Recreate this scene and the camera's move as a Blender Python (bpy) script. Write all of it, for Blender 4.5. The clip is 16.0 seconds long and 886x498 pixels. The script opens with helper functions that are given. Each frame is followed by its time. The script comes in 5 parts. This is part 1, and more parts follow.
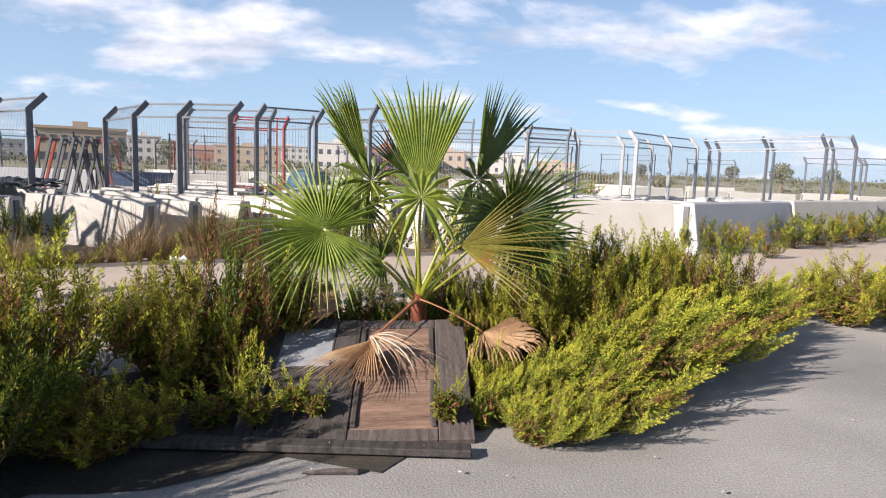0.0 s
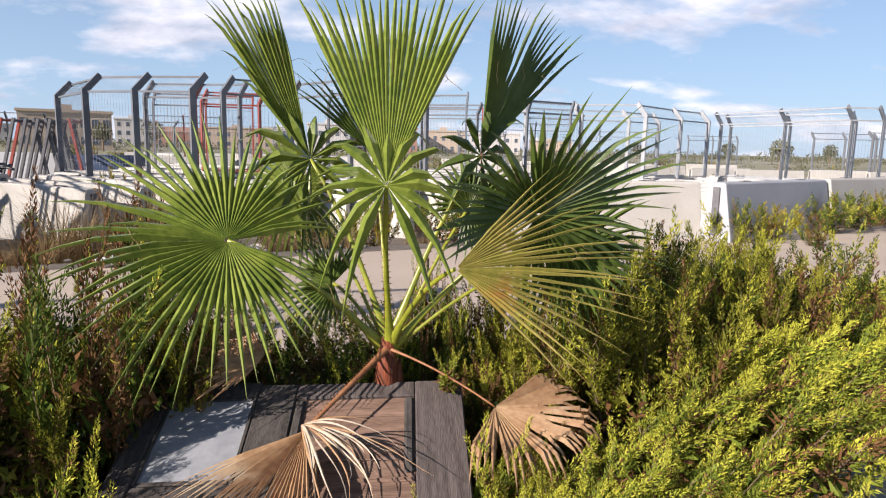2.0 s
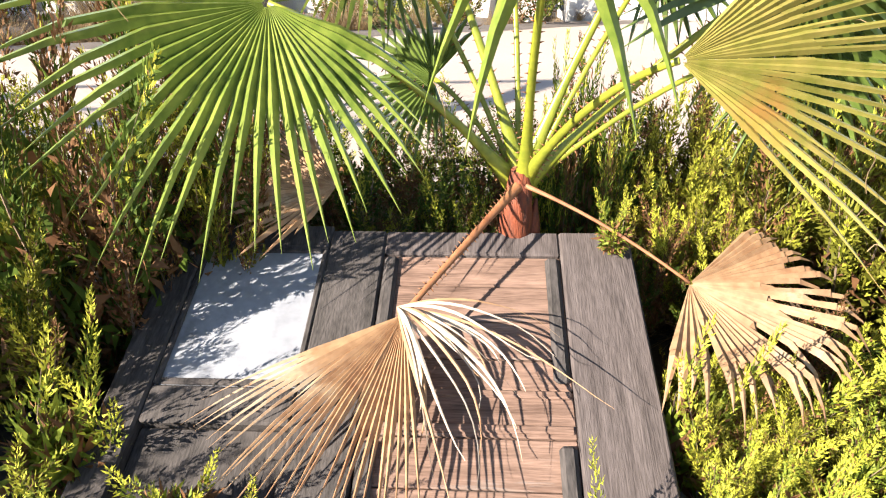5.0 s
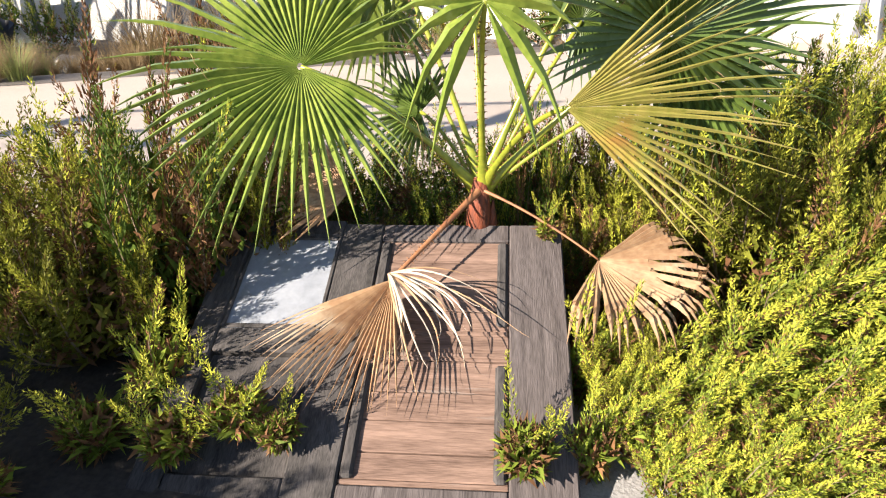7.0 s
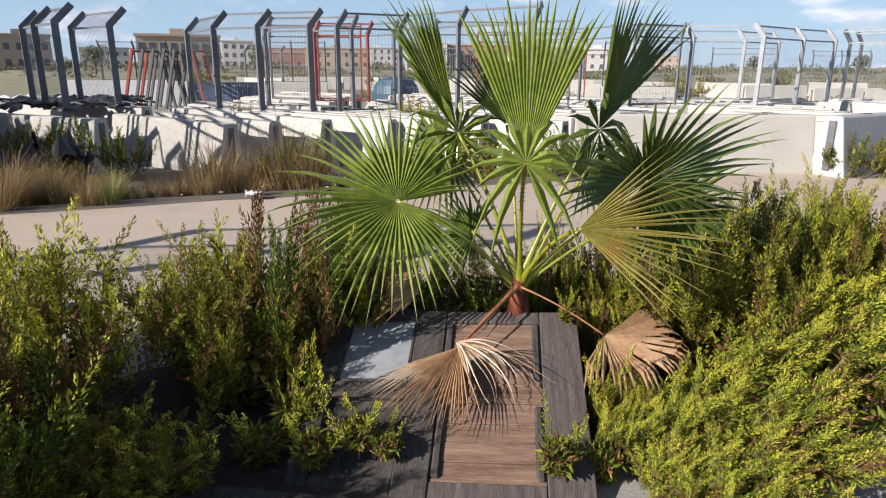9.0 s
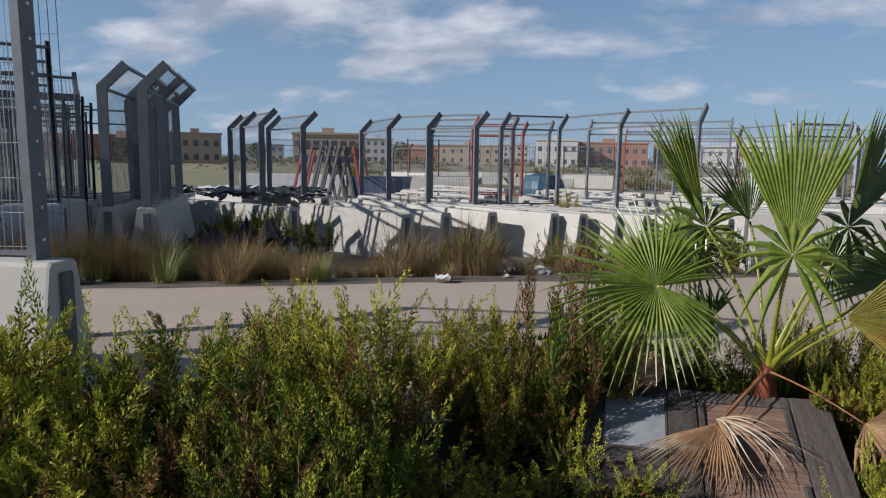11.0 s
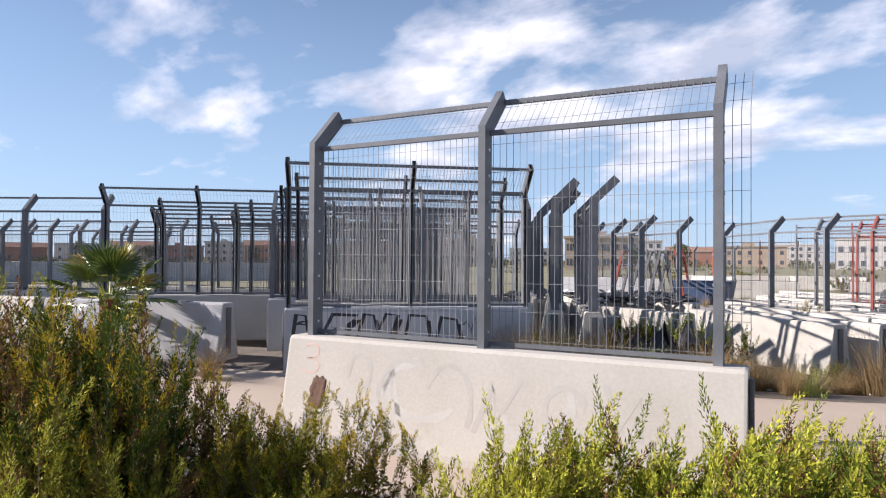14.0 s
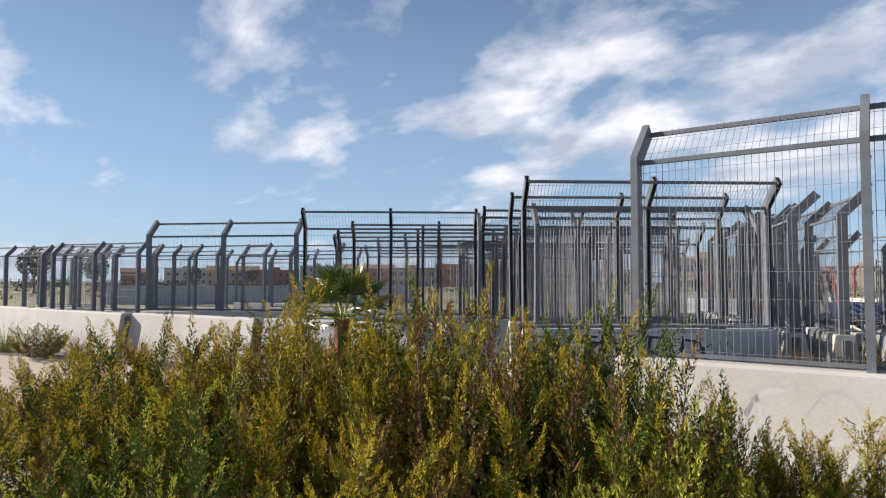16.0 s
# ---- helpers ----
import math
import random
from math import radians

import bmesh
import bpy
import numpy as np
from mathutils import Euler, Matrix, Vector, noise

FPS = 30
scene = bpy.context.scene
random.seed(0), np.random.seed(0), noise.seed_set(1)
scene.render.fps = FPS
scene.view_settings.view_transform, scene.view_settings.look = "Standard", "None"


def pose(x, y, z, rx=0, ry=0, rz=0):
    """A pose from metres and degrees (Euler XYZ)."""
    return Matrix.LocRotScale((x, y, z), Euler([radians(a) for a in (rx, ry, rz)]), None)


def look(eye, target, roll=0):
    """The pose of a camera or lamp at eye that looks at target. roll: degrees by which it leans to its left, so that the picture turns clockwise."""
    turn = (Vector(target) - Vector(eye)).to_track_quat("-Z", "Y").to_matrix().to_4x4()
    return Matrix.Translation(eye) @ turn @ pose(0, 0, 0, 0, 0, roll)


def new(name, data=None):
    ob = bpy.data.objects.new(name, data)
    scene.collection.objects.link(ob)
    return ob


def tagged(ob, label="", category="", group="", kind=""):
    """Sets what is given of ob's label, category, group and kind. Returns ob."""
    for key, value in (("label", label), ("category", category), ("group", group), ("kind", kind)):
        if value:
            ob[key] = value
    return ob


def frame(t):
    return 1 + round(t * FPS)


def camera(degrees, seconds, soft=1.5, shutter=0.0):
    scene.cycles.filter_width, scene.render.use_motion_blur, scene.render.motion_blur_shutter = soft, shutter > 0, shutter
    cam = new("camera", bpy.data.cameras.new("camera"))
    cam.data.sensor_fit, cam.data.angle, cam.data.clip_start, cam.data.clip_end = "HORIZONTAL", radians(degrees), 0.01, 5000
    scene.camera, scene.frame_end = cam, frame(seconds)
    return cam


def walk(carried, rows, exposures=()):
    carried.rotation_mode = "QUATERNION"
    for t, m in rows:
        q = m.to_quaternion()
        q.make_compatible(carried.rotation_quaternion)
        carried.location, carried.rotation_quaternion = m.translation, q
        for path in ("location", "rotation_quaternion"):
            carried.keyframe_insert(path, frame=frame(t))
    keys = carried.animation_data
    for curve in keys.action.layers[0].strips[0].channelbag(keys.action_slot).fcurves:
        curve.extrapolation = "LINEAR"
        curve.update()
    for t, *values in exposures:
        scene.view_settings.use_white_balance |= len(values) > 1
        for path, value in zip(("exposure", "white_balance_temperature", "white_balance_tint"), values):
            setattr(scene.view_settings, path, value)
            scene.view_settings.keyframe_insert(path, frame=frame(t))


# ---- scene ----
cam = camera(68.6, 16.0, soft=1.15)
PATH = [
    (0, (-0.003, 0.152, 1.484), (0.011, 2.136, 1.236), 1.9),
    (0.5, (-0.069, 0.638, 1.48), (-0.055, 2.62, 1.216), 1.7),
    (1, (-0.091, 1.055, 1.462), (-0.067, 3.035, 1.183), 1.6),
    (1.5, (0.003, 1.464, 1.451), (0.031, 3.441, 1.155), 1.5),
    (2, (0.049, 1.899, 1.43), (0.082, 3.875, 1.124), 1.3),
    (2.5, (0.041, 2.248, 1.422), (0.067, 4.221, 1.095), 1.1),
    (3, (-0.035, 2.545, 1.368), (-0.034, 4.517, 1.033), 1.3),
    (3.5, (-0.121, 2.748, 1.282), (-0.201, 4.702, 0.867), 1.5),
    (4, (-0.197, 2.901, 1.287), (-0.322, 4.785, 0.63), 1.2),
    (4.5, (-0.232, 2.904, 1.271), (-0.351, 4.721, 0.445), 1.3),
    (5, (-0.216, 2.882, 1.247), (-0.353, 4.652, 0.327), 1.3),
    (7.5, (0.017, 1.955, 1.59), (-0.197, 3.751, 0.735), 0.3),
    (8, (-0.008, 1.655, 1.679), (-0.211, 3.49, 0.911), 0.1),
    (10.5, (-0.505, 0.768, 1.751), (-1.008, 2.679, 1.444), 0.8),
    (11, (-0.768, 0.578, 1.758), (-1.397, 2.456, 1.483), 0.8),
    (11.5, (-1.144, 0.445, 1.747), (-1.873, 2.291, 1.497), 0.8),
    (12, (-1.547, 0.262, 1.767), (-2.379, 2.071, 1.573), 0.7),
    (12.5, (-2.007, -0.037, 1.754), (-2.958, 1.718, 1.632), 0.6),
    (13, (-2.473, -0.349, 1.758), (-3.565, 1.325, 1.696), 0.4),
    (13.5, (-2.938, -0.673, 1.777), (-4.147, 0.921, 1.772), 0.4),
    (14, (-3.349, -1.08, 1.792), (-4.66, 0.43, 1.823), 0.4),
    (14.5, (-3.803, -1.448, 1.773), (-5.157, 0.023, 1.827), 0.4),
    (15, (-4.257, -1.83, 1.736), (-5.654, -0.401, 1.809), 0.4),
    (15.5, (-4.734, -2.197, 1.765), (-6.175, -0.813, 1.852), 0.3),
    (16, (-5.231, -2.622, 1.736), (-6.722, -1.294, 1.836), 0.1),
]
walk(cam, [(t, look(eye, target, roll)) for t, eye, target, roll in PATH],
     [(0, 0.93, 6400, 18), (3.0, 0.80, 6450, 20), (4.0, 1.08, 6500, 20), (5.0, 1.95, 6500, 16), (7.5, 1.50, 6450, 15), (9.0, 0.73, 6300, 16), (10.5, 0.46, 6050, 14), (11.0, 0.06, 5950, 14), (12.0, -0.06, 5980, 14), (12.5, 0.20, 6050, 14), (13.0, 0.58, 6220, 16), (13.5, 0.78, 6250, 18), (14.0, 0.93, 6300, 20), (15.0, 0.90, 6420, 17), (16.0, 0.70, 6400, 15)])

# ---------------------------------------------------------------- light
SUN_FROM = Vector((-1.0, -0.76, 0.62)).normalized()
world = bpy.data.worlds.new("sky")
scene.world = world
world.use_nodes = True
wn, wl = world.node_tree.nodes, world.node_tree.links
wn.clear()


def wnode(kind, **kw):
    n = wn.new(kind)
    for k, v in kw.items():
        n.inputs[k].default_value = v
    return n


sky = wn.new("ShaderNodeTexSky")
sky.sky_type = "NISHITA"
sky.sun_disc = False
sky.sun_elevation = math.asin(SUN_FROM.z)
sky.sun_rotation = math.atan2(SUN_FROM.x, SUN_FROM.y)
sky.air_density, sky.dust_density, sky.ozone_density = 1.0, 0.25, 4.0
geo = wn.new("ShaderNodeTexCoord")
sep = wn.new("ShaderNodeSeparateXYZ")
wl.new(geo.outputs["Generated"], sep.inputs[0])
# a flat cloud layer: the direction divided by its height
zmax = wn.new("ShaderNodeMath"); zmax.operation = "MAXIMUM"; zmax.inputs[1].default_value = 0.0
wl.new(sep.outputs["Z"], zmax.inputs[0])
zadd = wn.new("ShaderNodeMath"); zadd.operation = "ADD"; zadd.inputs[1].default_value = 0.30
wl.new(zmax.outputs[0], zadd.inputs[0])
flat = wn.new("ShaderNodeVectorMath"); flat.operation = "DIVIDE"
comb = wn.new("ShaderNodeCombineXYZ")
for i in range(3):
    wl.new(zadd.outputs[0], comb.inputs[i])
wl.new(geo.outputs["Generated"], flat.inputs[0])
wl.new(comb.outputs[0], flat.inputs[1])
shift = wn.new("ShaderNodeMapping")
shift.inputs["Location"].default_value = (0.35, 0.2, 0.0)
shift.inputs["Rotation"].default_value = (0, 0, radians(-18))
shift.inputs["Scale"].default_value = (1.0, 1.3, 0.0)
wl.new(flat.outputs[0], shift.inputs[0])
big = wnode("ShaderNodeTexNoise", Scale=1.9, Detail=9.0, Roughness=0.55, Distortion=0.15)
wl.new(shift.outputs[0], big.inputs["Vector"])
ramp = wn.new("ShaderNodeValToRGB")
ramp.color_ramp.elements[0].position, ramp.color_ramp.elements[1].position = 0.53, 0.66
ramp.color_ramp.elements[0].color, ramp.color_ramp.elements[1].color = (0, 0, 0, 1), (0.9, 0.9, 0.9, 1)
bank = wn.new("ShaderNodeVectorMath"); bank.operation = "DOT_PRODUCT"
bank.inputs[1].default_value = (-0.47, 0.88, 0.0)
wl.new(geo.outputs["Generated"], bank.inputs[0])
side_of = wn.new("ShaderNodeMapRange"); side_of.interpolation_type = "SMOOTHSTEP"
side_of.inputs["From Min"].default_value, side_of.inputs["From Max"].default_value = 0.86, 0.965
wl.new(bank.outputs["Value"], side_of.inputs["Value"])
base_of = wn.new("ShaderNodeMapRange"); base_of.interpolation_type = "SMOOTHSTEP"
base_of.inputs["From Min"].default_value, base_of.inputs["From Max"].default_value = 0.07, 0.19
wl.new(sep.outputs["Z"], base_of.inputs["Value"])
both = wn.new("ShaderNodeMath"); both.operation = "MULTIPLY"
wl.new(side_of.outputs[0], both.inputs[0]), wl.new(base_of.outputs[0], both.inputs[1])
cover = wn.new("ShaderNodeMath"); cover.operation = "MULTIPLY_ADD"
cover.inputs[1].default_value = 0.13
wl.new(both.outputs[0], cover.inputs[0]), wl.new(big.outputs["Fac"], cover.inputs[2])
wl.new(cover.outputs[0], ramp.inputs[0])
shade = wnode("ShaderNodeTexNoise", Scale=3.2, Detail=6.0, Roughness=0.55)
wl.new(shift.outputs[0], shade.inputs["Vector"])
ramp2 = wn.new("ShaderNodeValToRGB")
ramp2.color_ramp.elements[0].position, ramp2.color_ramp.elements[1].position = 0.38, 0.62
ramp2.color_ramp.elements[0].color, ramp2.color_ramp.elements[1].color = (5.6, 6.3, 7.4, 1), (11.5, 11.6, 11.8, 1)
wl.new(shade.outputs["Fac"], ramp2.inputs[0])
# thin white haze low over the horizon
haze = wn.new("ShaderNodeMapRange")
haze.inputs["From Min"].default_value, haze.inputs["From Max"].default_value = 0.0, 0.55
haze.inputs["To Min"].default_value, haze.inputs["To Max"].default_value = 0.72, 0.0
wl.new(sep.outputs["Z"], haze.inputs["Value"])
mixh = wn.new("ShaderNodeMix"); mixh.data_type = "RGBA"
mixh.inputs["B"].default_value = (5.2, 7.6, 10.0, 1)
wl.new(haze.outputs[0], mixh.inputs["Factor"])
wl.new(sky.outputs[0], mixh.inputs["A"])
mixc = wn.new("ShaderNodeMix"); mixc.data_type = "RGBA"
wl.new(ramp.outputs[0], mixc.inputs["Factor"])
wl.new(mixh.outputs["Result"], mixc.inputs["A"])
wl.new(ramp2.outputs[0], mixc.inputs["B"])
back = wnode("ShaderNodeBackground", Strength=0.056)
wl.new(mixc.outputs["Result"], back.inputs[0])
out = wn.new("ShaderNodeOutputWorld")
wl.new(back.outputs[0], out.inputs[0])

sun = new("sun", bpy.data.lights.new("sun", "SUN"))
sun.data.energy, sun.data.angle, sun.data.color = 5.0, radians(0.53), (1.0, 0.93, 0.81)
sun.rotation_mode = "QUATERNION"
sun.rotation_quaternion = SUN_FROM.to_track_quat("Z", "Y")


# ---------------------------------------------------------------- materials
def material(name, low, high, scale=6.0, fine=60.0, rough=0.8, metal=0.0, bump=0.15, spots=None, spot_at=0.62, translucent=0.0, vary=0.0, spread=0.18, gloss=0.5, stretch=(1, 1, 1), field=False):
    """Two colours mixed by coarse and fine noise, with stains of a third colour, relief and a tint for each piece."""
    m = bpy.data.materials.new(name)
    m.use_nodes = True
    nt = m.node_tree
    n, l = nt.nodes, nt.links
    n.clear()
    co = n.new("ShaderNodeTexCoord")
    mp = n.new("ShaderNodeMapping")
    mp.inputs["Scale"].default_value = stretch
    l.new(co.outputs["Object"], mp.inputs[0])
    a = n.new("ShaderNodeTexNoise")
    a.inputs["Scale"].default_value, a.inputs["Detail"].default_value = scale, 4.0
    b = n.new("ShaderNodeTexNoise")
    b.inputs["Scale"].default_value, b.inputs["Detail"].default_value = fine, 3.0
    l.new(mp.outputs[0], a.inputs["Vector"]), l.new(mp.outputs[0], b.inputs["Vector"])
    add = n.new("ShaderNodeMath"); add.operation = "MULTIPLY_ADD"
    add.inputs[1].default_value, add.inputs[2].default_value = 0.45, 0.0
    l.new(b.outputs["Fac"], add.inputs[0])
    mix1 = n.new("ShaderNodeMath"); mix1.operation = "MULTIPLY_ADD"
    mix1.inputs[1].default_value = 0.55
    l.new(a.outputs["Fac"], mix1.inputs[0]), l.new(add.outputs[0], mix1.inputs[2])
    fac = n.new("ShaderNodeMapRange")
    fac.inputs["From Min"].default_value, fac.inputs["From Max"].default_value = 0.5 - spread, 0.5 + spread
    l.new(mix1.outputs[0], fac.inputs["Value"])
    mix = n.new("ShaderNodeMix"); mix.data_type = "RGBA"
    mix.inputs["A"].default_value, mix.inputs["B"].default_value = (*low, 1), (*high, 1)
    l.new(fac.outputs[0], mix.inputs["Factor"])
    colour = mix.outputs["Result"]
    if spots:
        s = n.new("ShaderNodeTexNoise")
        s.inputs["Scale"].default_value, s.inputs["Detail"].default_value = scale * 0.6, 8.0
        s.inputs["Roughness"].default_value = 0.65
        l.new(mp.outputs[0], s.inputs["Vector"])
        sr = n.new("ShaderNodeMapRange")
        sr.inputs["From Min"].default_value, sr.inputs["From Max"].default_value = spot_at, spot_at + 0.1
        l.new(s.outputs["Fac"], sr.inputs["Value"])
        ms = n.new("ShaderNodeMix"); ms.data_type = "RGBA"
        ms.inputs["B"].default_value = (*spots, 1)
        l.new(sr.outputs[0], ms.inputs["Factor"]), l.new(colour, ms.inputs["A"])
        colour = ms.outputs["Result"]
    if vary:
        info = n.new("ShaderNodeObjectInfo")
        isl = n.new("ShaderNodeNewGeometry")
        sm = n.new("ShaderNodeMath"); sm.operation = "ADD"
        l.new(info.outputs["Random"], sm.inputs[0]), l.new(isl.outputs["Random Per Island"], sm.inputs[1])
        vr = n.new("ShaderNodeMapRange")
        vr.inputs["From Max"].default_value = 2.0
        vr.inputs["To Min"].default_value, vr.inputs["To Max"].default_value = 1 - vary, 1 + vary
        l.new(sm.outputs[0], vr.inputs["Value"])
        hv = n.new("ShaderNodeHueSaturation")
        l.new(vr.outputs[0], hv.inputs["Value"]), l.new(colour, hv.inputs["Color"])
        colour = hv.outputs["Color"]
    if field:
        ln = n.new("ShaderNodeVectorMath"); ln.operation = "LENGTH"
        l.new(co.outputs["Object"], ln.inputs[0])
        wob_n = n.new("ShaderNodeMath"); wob_n.operation = "MULTIPLY_ADD"
        wob_n.inputs[1].default_value = 14.0
        l.new(a.outputs["Fac"], wob_n.inputs[0]), l.new(ln.outputs["Value"], wob_n.inputs[2])
        fr = n.new("ShaderNodeMapRange")
        fr.inputs["From Min"].default_value, fr.inputs["From Max"].default_value = 40.0, 48.0
        l.new(wob_n.outputs[0], fr.inputs["Value"])
        fn_ = n.new("ShaderNodeTexNoise")
        fn_.inputs["Scale"].default_value, fn_.inputs["Detail"].default_value = 0.06, 6.0
        l.new(co.outputs["Object"], fn_.inputs["Vector"])
        rg = n.new("ShaderNodeMix"); rg.data_type = "RGBA"
        rg.inputs["A"].default_value, rg.inputs["B"].default_value = (0.10, 0.12, 0.05, 1), (0.34, 0.29, 0.19, 1)
        l.new(fn_.outputs["Fac"], rg.inputs["Factor"])
        mg = n.new("ShaderNodeMix"); mg.data_type = "RGBA"
        l.new(fr.outputs[0], mg.inputs["Factor"]), l.new(colour, mg.inputs["A"]), l.new(rg.outputs["Result"], mg.inputs["B"])
        colour = mg.outputs["Result"]
    p = n.new("ShaderNodeBsdfPrincipled")
    p.inputs["Roughness"].default_value, p.inputs["Metallic"].default_value = rough, metal
    p.inputs["Specular IOR Level"].default_value = gloss
    l.new(colour, p.inputs["Base Color"])
    if bump:
        bp = n.new("ShaderNodeBump")
        bp.inputs["Strength"].default_value, bp.inputs["Distance"].default_value = bump, 0.01
        l.new(mix1.outputs[0], bp.inputs["Height"]), l.new(bp.outputs[0], p.inputs["Normal"])
    o = n.new("ShaderNodeOutputMaterial")
    if translucent:
        tr = n.new("ShaderNodeBsdfTranslucent")
        l.new(colour, tr.inputs[0])
        mx = n.new("ShaderNodeMixShader")
        mx.inputs[0].default_value = translucent
        l.new(p.outputs[0], mx.inputs[1]), l.new(tr.outputs[0], mx.inputs[2]), l.new(mx.outputs[0], o.inputs[0])
    else:
        l.new(p.outputs[0], o.inputs[0])
    return m


ASPHALT = material("worn_asphalt", (0.204, 0.192, 0.178), (0.364, 0.344, 0.318), 0.7, 75, 0.9, bump=0.9, spread=0.13, spots=(0.188, 0.178, 0.16), spot_at=0.58, field=True)
TRACKMAT = material("pale_concrete_track", (0.375, 0.305, 0.24), (0.465, 0.385, 0.31), 0.5, 70, 0.9, bump=0.25, spots=(0.336, 0.296, 0.248), spot_at=0.58)
SOIL = material("dry_soil", (0.068, 0.0544, 0.0416), (0.176, 0.148, 0.12), 2.5, 50, 1.0, bump=0.8, spots=(0.056, 0.044, 0.032), spot_at=0.58)
# soil colour taken down to near black to stand for shade under the shrubs
SHADESOIL = material("shade_darkened_soil", (0.0176, 0.0144, 0.0104), (0.06, 0.048, 0.036), 4, 50, 1.0, bump=0.8)
CONCRETE = material("painted_concrete", (0.407, 0.385, 0.34), (0.496, 0.474, 0.433), 1.6, 40, 0.85, bump=0.18, spots=(0.37, 0.333, 0.274), spot_at=0.66, vary=0.06)
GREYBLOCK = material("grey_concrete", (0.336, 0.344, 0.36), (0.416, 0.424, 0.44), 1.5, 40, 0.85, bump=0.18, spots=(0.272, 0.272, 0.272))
DARKEND = material("dark_concrete_end", (0.08, 0.08, 0.088), (0.16, 0.16, 0.16), 4, 40, 0.9)
# lighter copy of STEEL with sunlight put into its colour
SUNLITSTEEL = material("galvanised_steel_sunlit", (0.24, 0.255, 0.27), (0.36, 0.375, 0.39), 5, 60, 0.5, bump=0.05, vary=0.15)
STEEL = material("galvanised_steel", (0.105, 0.113, 0.125), (0.165, 0.175, 0.19), 5, 80, 0.5, metal=0.0, bump=0.05, vary=0.12, gloss=0.25)
WIRE = material("galvanised_wire", (0.13, 0.138, 0.15), (0.2, 0.21, 0.225), 4, 30, 0.5, metal=0.0, bump=0.0)
REDSTEEL = material("red_painted_steel", (0.224, 0.036, 0.024), (0.32, 0.06, 0.036), 5, 60, 0.5, bump=0.05, spots=(0.16, 0.048, 0.032))
BOLT = material("bolt", (0.55, 0.56, 0.57), (0.7, 0.7, 0.7), 9, 60, 0.4, metal=0.5, bump=0.0)
LEAF = material("palm_leaf", (0.066, 0.108, 0.014), (0.195, 0.232, 0.04), 5, 40, 0.30, bump=0.04, translucent=0.09, vary=0.3, gloss=0.6)
# LEAF darkened, shade put into its colour; also the small palm's dark green
LEAFDARK = material("palm_leaf_dark_shade_tint", (0.06, 0.1, 0.0176), (0.12, 0.168, 0.032), 5, 40, 0.36, bump=0.04, translucent=0.16, vary=0.16, gloss=0.6)
LEAFYELLOW = material("palm_leaf_yellowing", (0.176, 0.188, 0.028), (0.416, 0.328, 0.096), 4, 30, 0.27, bump=0.04, translucent=0.18, vary=0.38, gloss=0.6, spots=(0.36, 0.2, 0.056), spot_at=0.55)
LEAFDEAD = material("palm_leaf_dead", (0.248, 0.12, 0.052), (0.464, 0.304, 0.16), 4, 40, 0.7, bump=0.15, translucent=0.15, vary=0.28, spots=(0.528, 0.4, 0.256), spot_at=0.58)
LEAFSTRAW = material("bleached_dry_leaf", (0.336, 0.24, 0.152), (0.592, 0.504, 0.384), 9, 40, 0.7, bump=0.1, translucent=0.12, vary=0.3, spots=(0.224, 0.136, 0.072), spot_at=0.6)
PETIOLE = material("petiole", (0.128, 0.168, 0.016), (0.32, 0.32, 0.028), 6, 50, 0.4, bump=0.05)
PETIOLEDEAD = material("petiole_dead", (0.192, 0.068, 0.024), (0.352, 0.16, 0.068), 8, 50, 0.6, bump=0.1)
TRUNK = material("palm_trunk_fibre", (0.044, 0.0176, 0.0096), (0.288, 0.06, 0.016), 14, 60, 0.75, bump=0.9, stretch=(2.5, 2.5, 0.5))
BUSH = material("shrub_leaf", (0.03, 0.06, 0.008), (0.11, 0.15, 0.02), 1.5, 20, 0.6, bump=0.0, translucent=0.12, vary=0.4, gloss=0.12)
BUSHTIP = material("shrub_tip", (0.29, 0.32, 0.03), (0.52, 0.475, 0.062), 2, 20, 0.6, bump=0.0, translucent=0.2, vary=0.4, gloss=0.12)
BUSHDRY = material("shrub_brown_leaf", (0.104, 0.044, 0.0176), (0.232, 0.124, 0.052), 2, 20, 0.8, bump=0.0, translucent=0.1, vary=0.35, gloss=0.2)
LIME = material("lime_shrub_leaf", (0.088, 0.13, 0.015), (0.25, 0.285, 0.036), 1.5, 20, 0.6, bump=0.0, translucent=0.15, vary=0.4, gloss=0.12)
OLIVE = material("olive_shrub_leaf", (0.09, 0.098, 0.011), (0.24, 0.225, 0.028), 1.5, 20, 0.6, bump=0.0, translucent=0.12, vary=0.4, gloss=0.12)
OCHRE = material("ochre_shrub_leaf", (0.32, 0.24, 0.014), (0.52, 0.39, 0.035), 2, 20, 0.6, bump=0.0, translucent=0.2, vary=0.4, gloss=0.12)
STEM = material("shrub_stem", (0.12, 0.08, 0.048), (0.216, 0.16, 0.104), 6, 40, 0.9, bump=0.2)
GRASSDRY = material("dry_grass", (0.15, 0.092, 0.042), (0.40, 0.285, 0.13), 3, 20, 0.8, bump=0.0, translucent=0.2, vary=0.3)
GRASSGREEN = material("green_grass", (0.128, 0.16, 0.032), (0.256, 0.264, 0.072), 3, 20, 0.7, bump=0.0, translucent=0.2, vary=0.3)
WOODBROWN = material("weathered_brown_wood", (0.085, 0.052, 0.037), (0.27, 0.175, 0.128), 2.2, 18, 0.8, bump=0.4, spots=(0.24, 0.2, 0.168), spot_at=0.6, vary=0.1, stretch=(1.2, 14, 6), gloss=0.15)
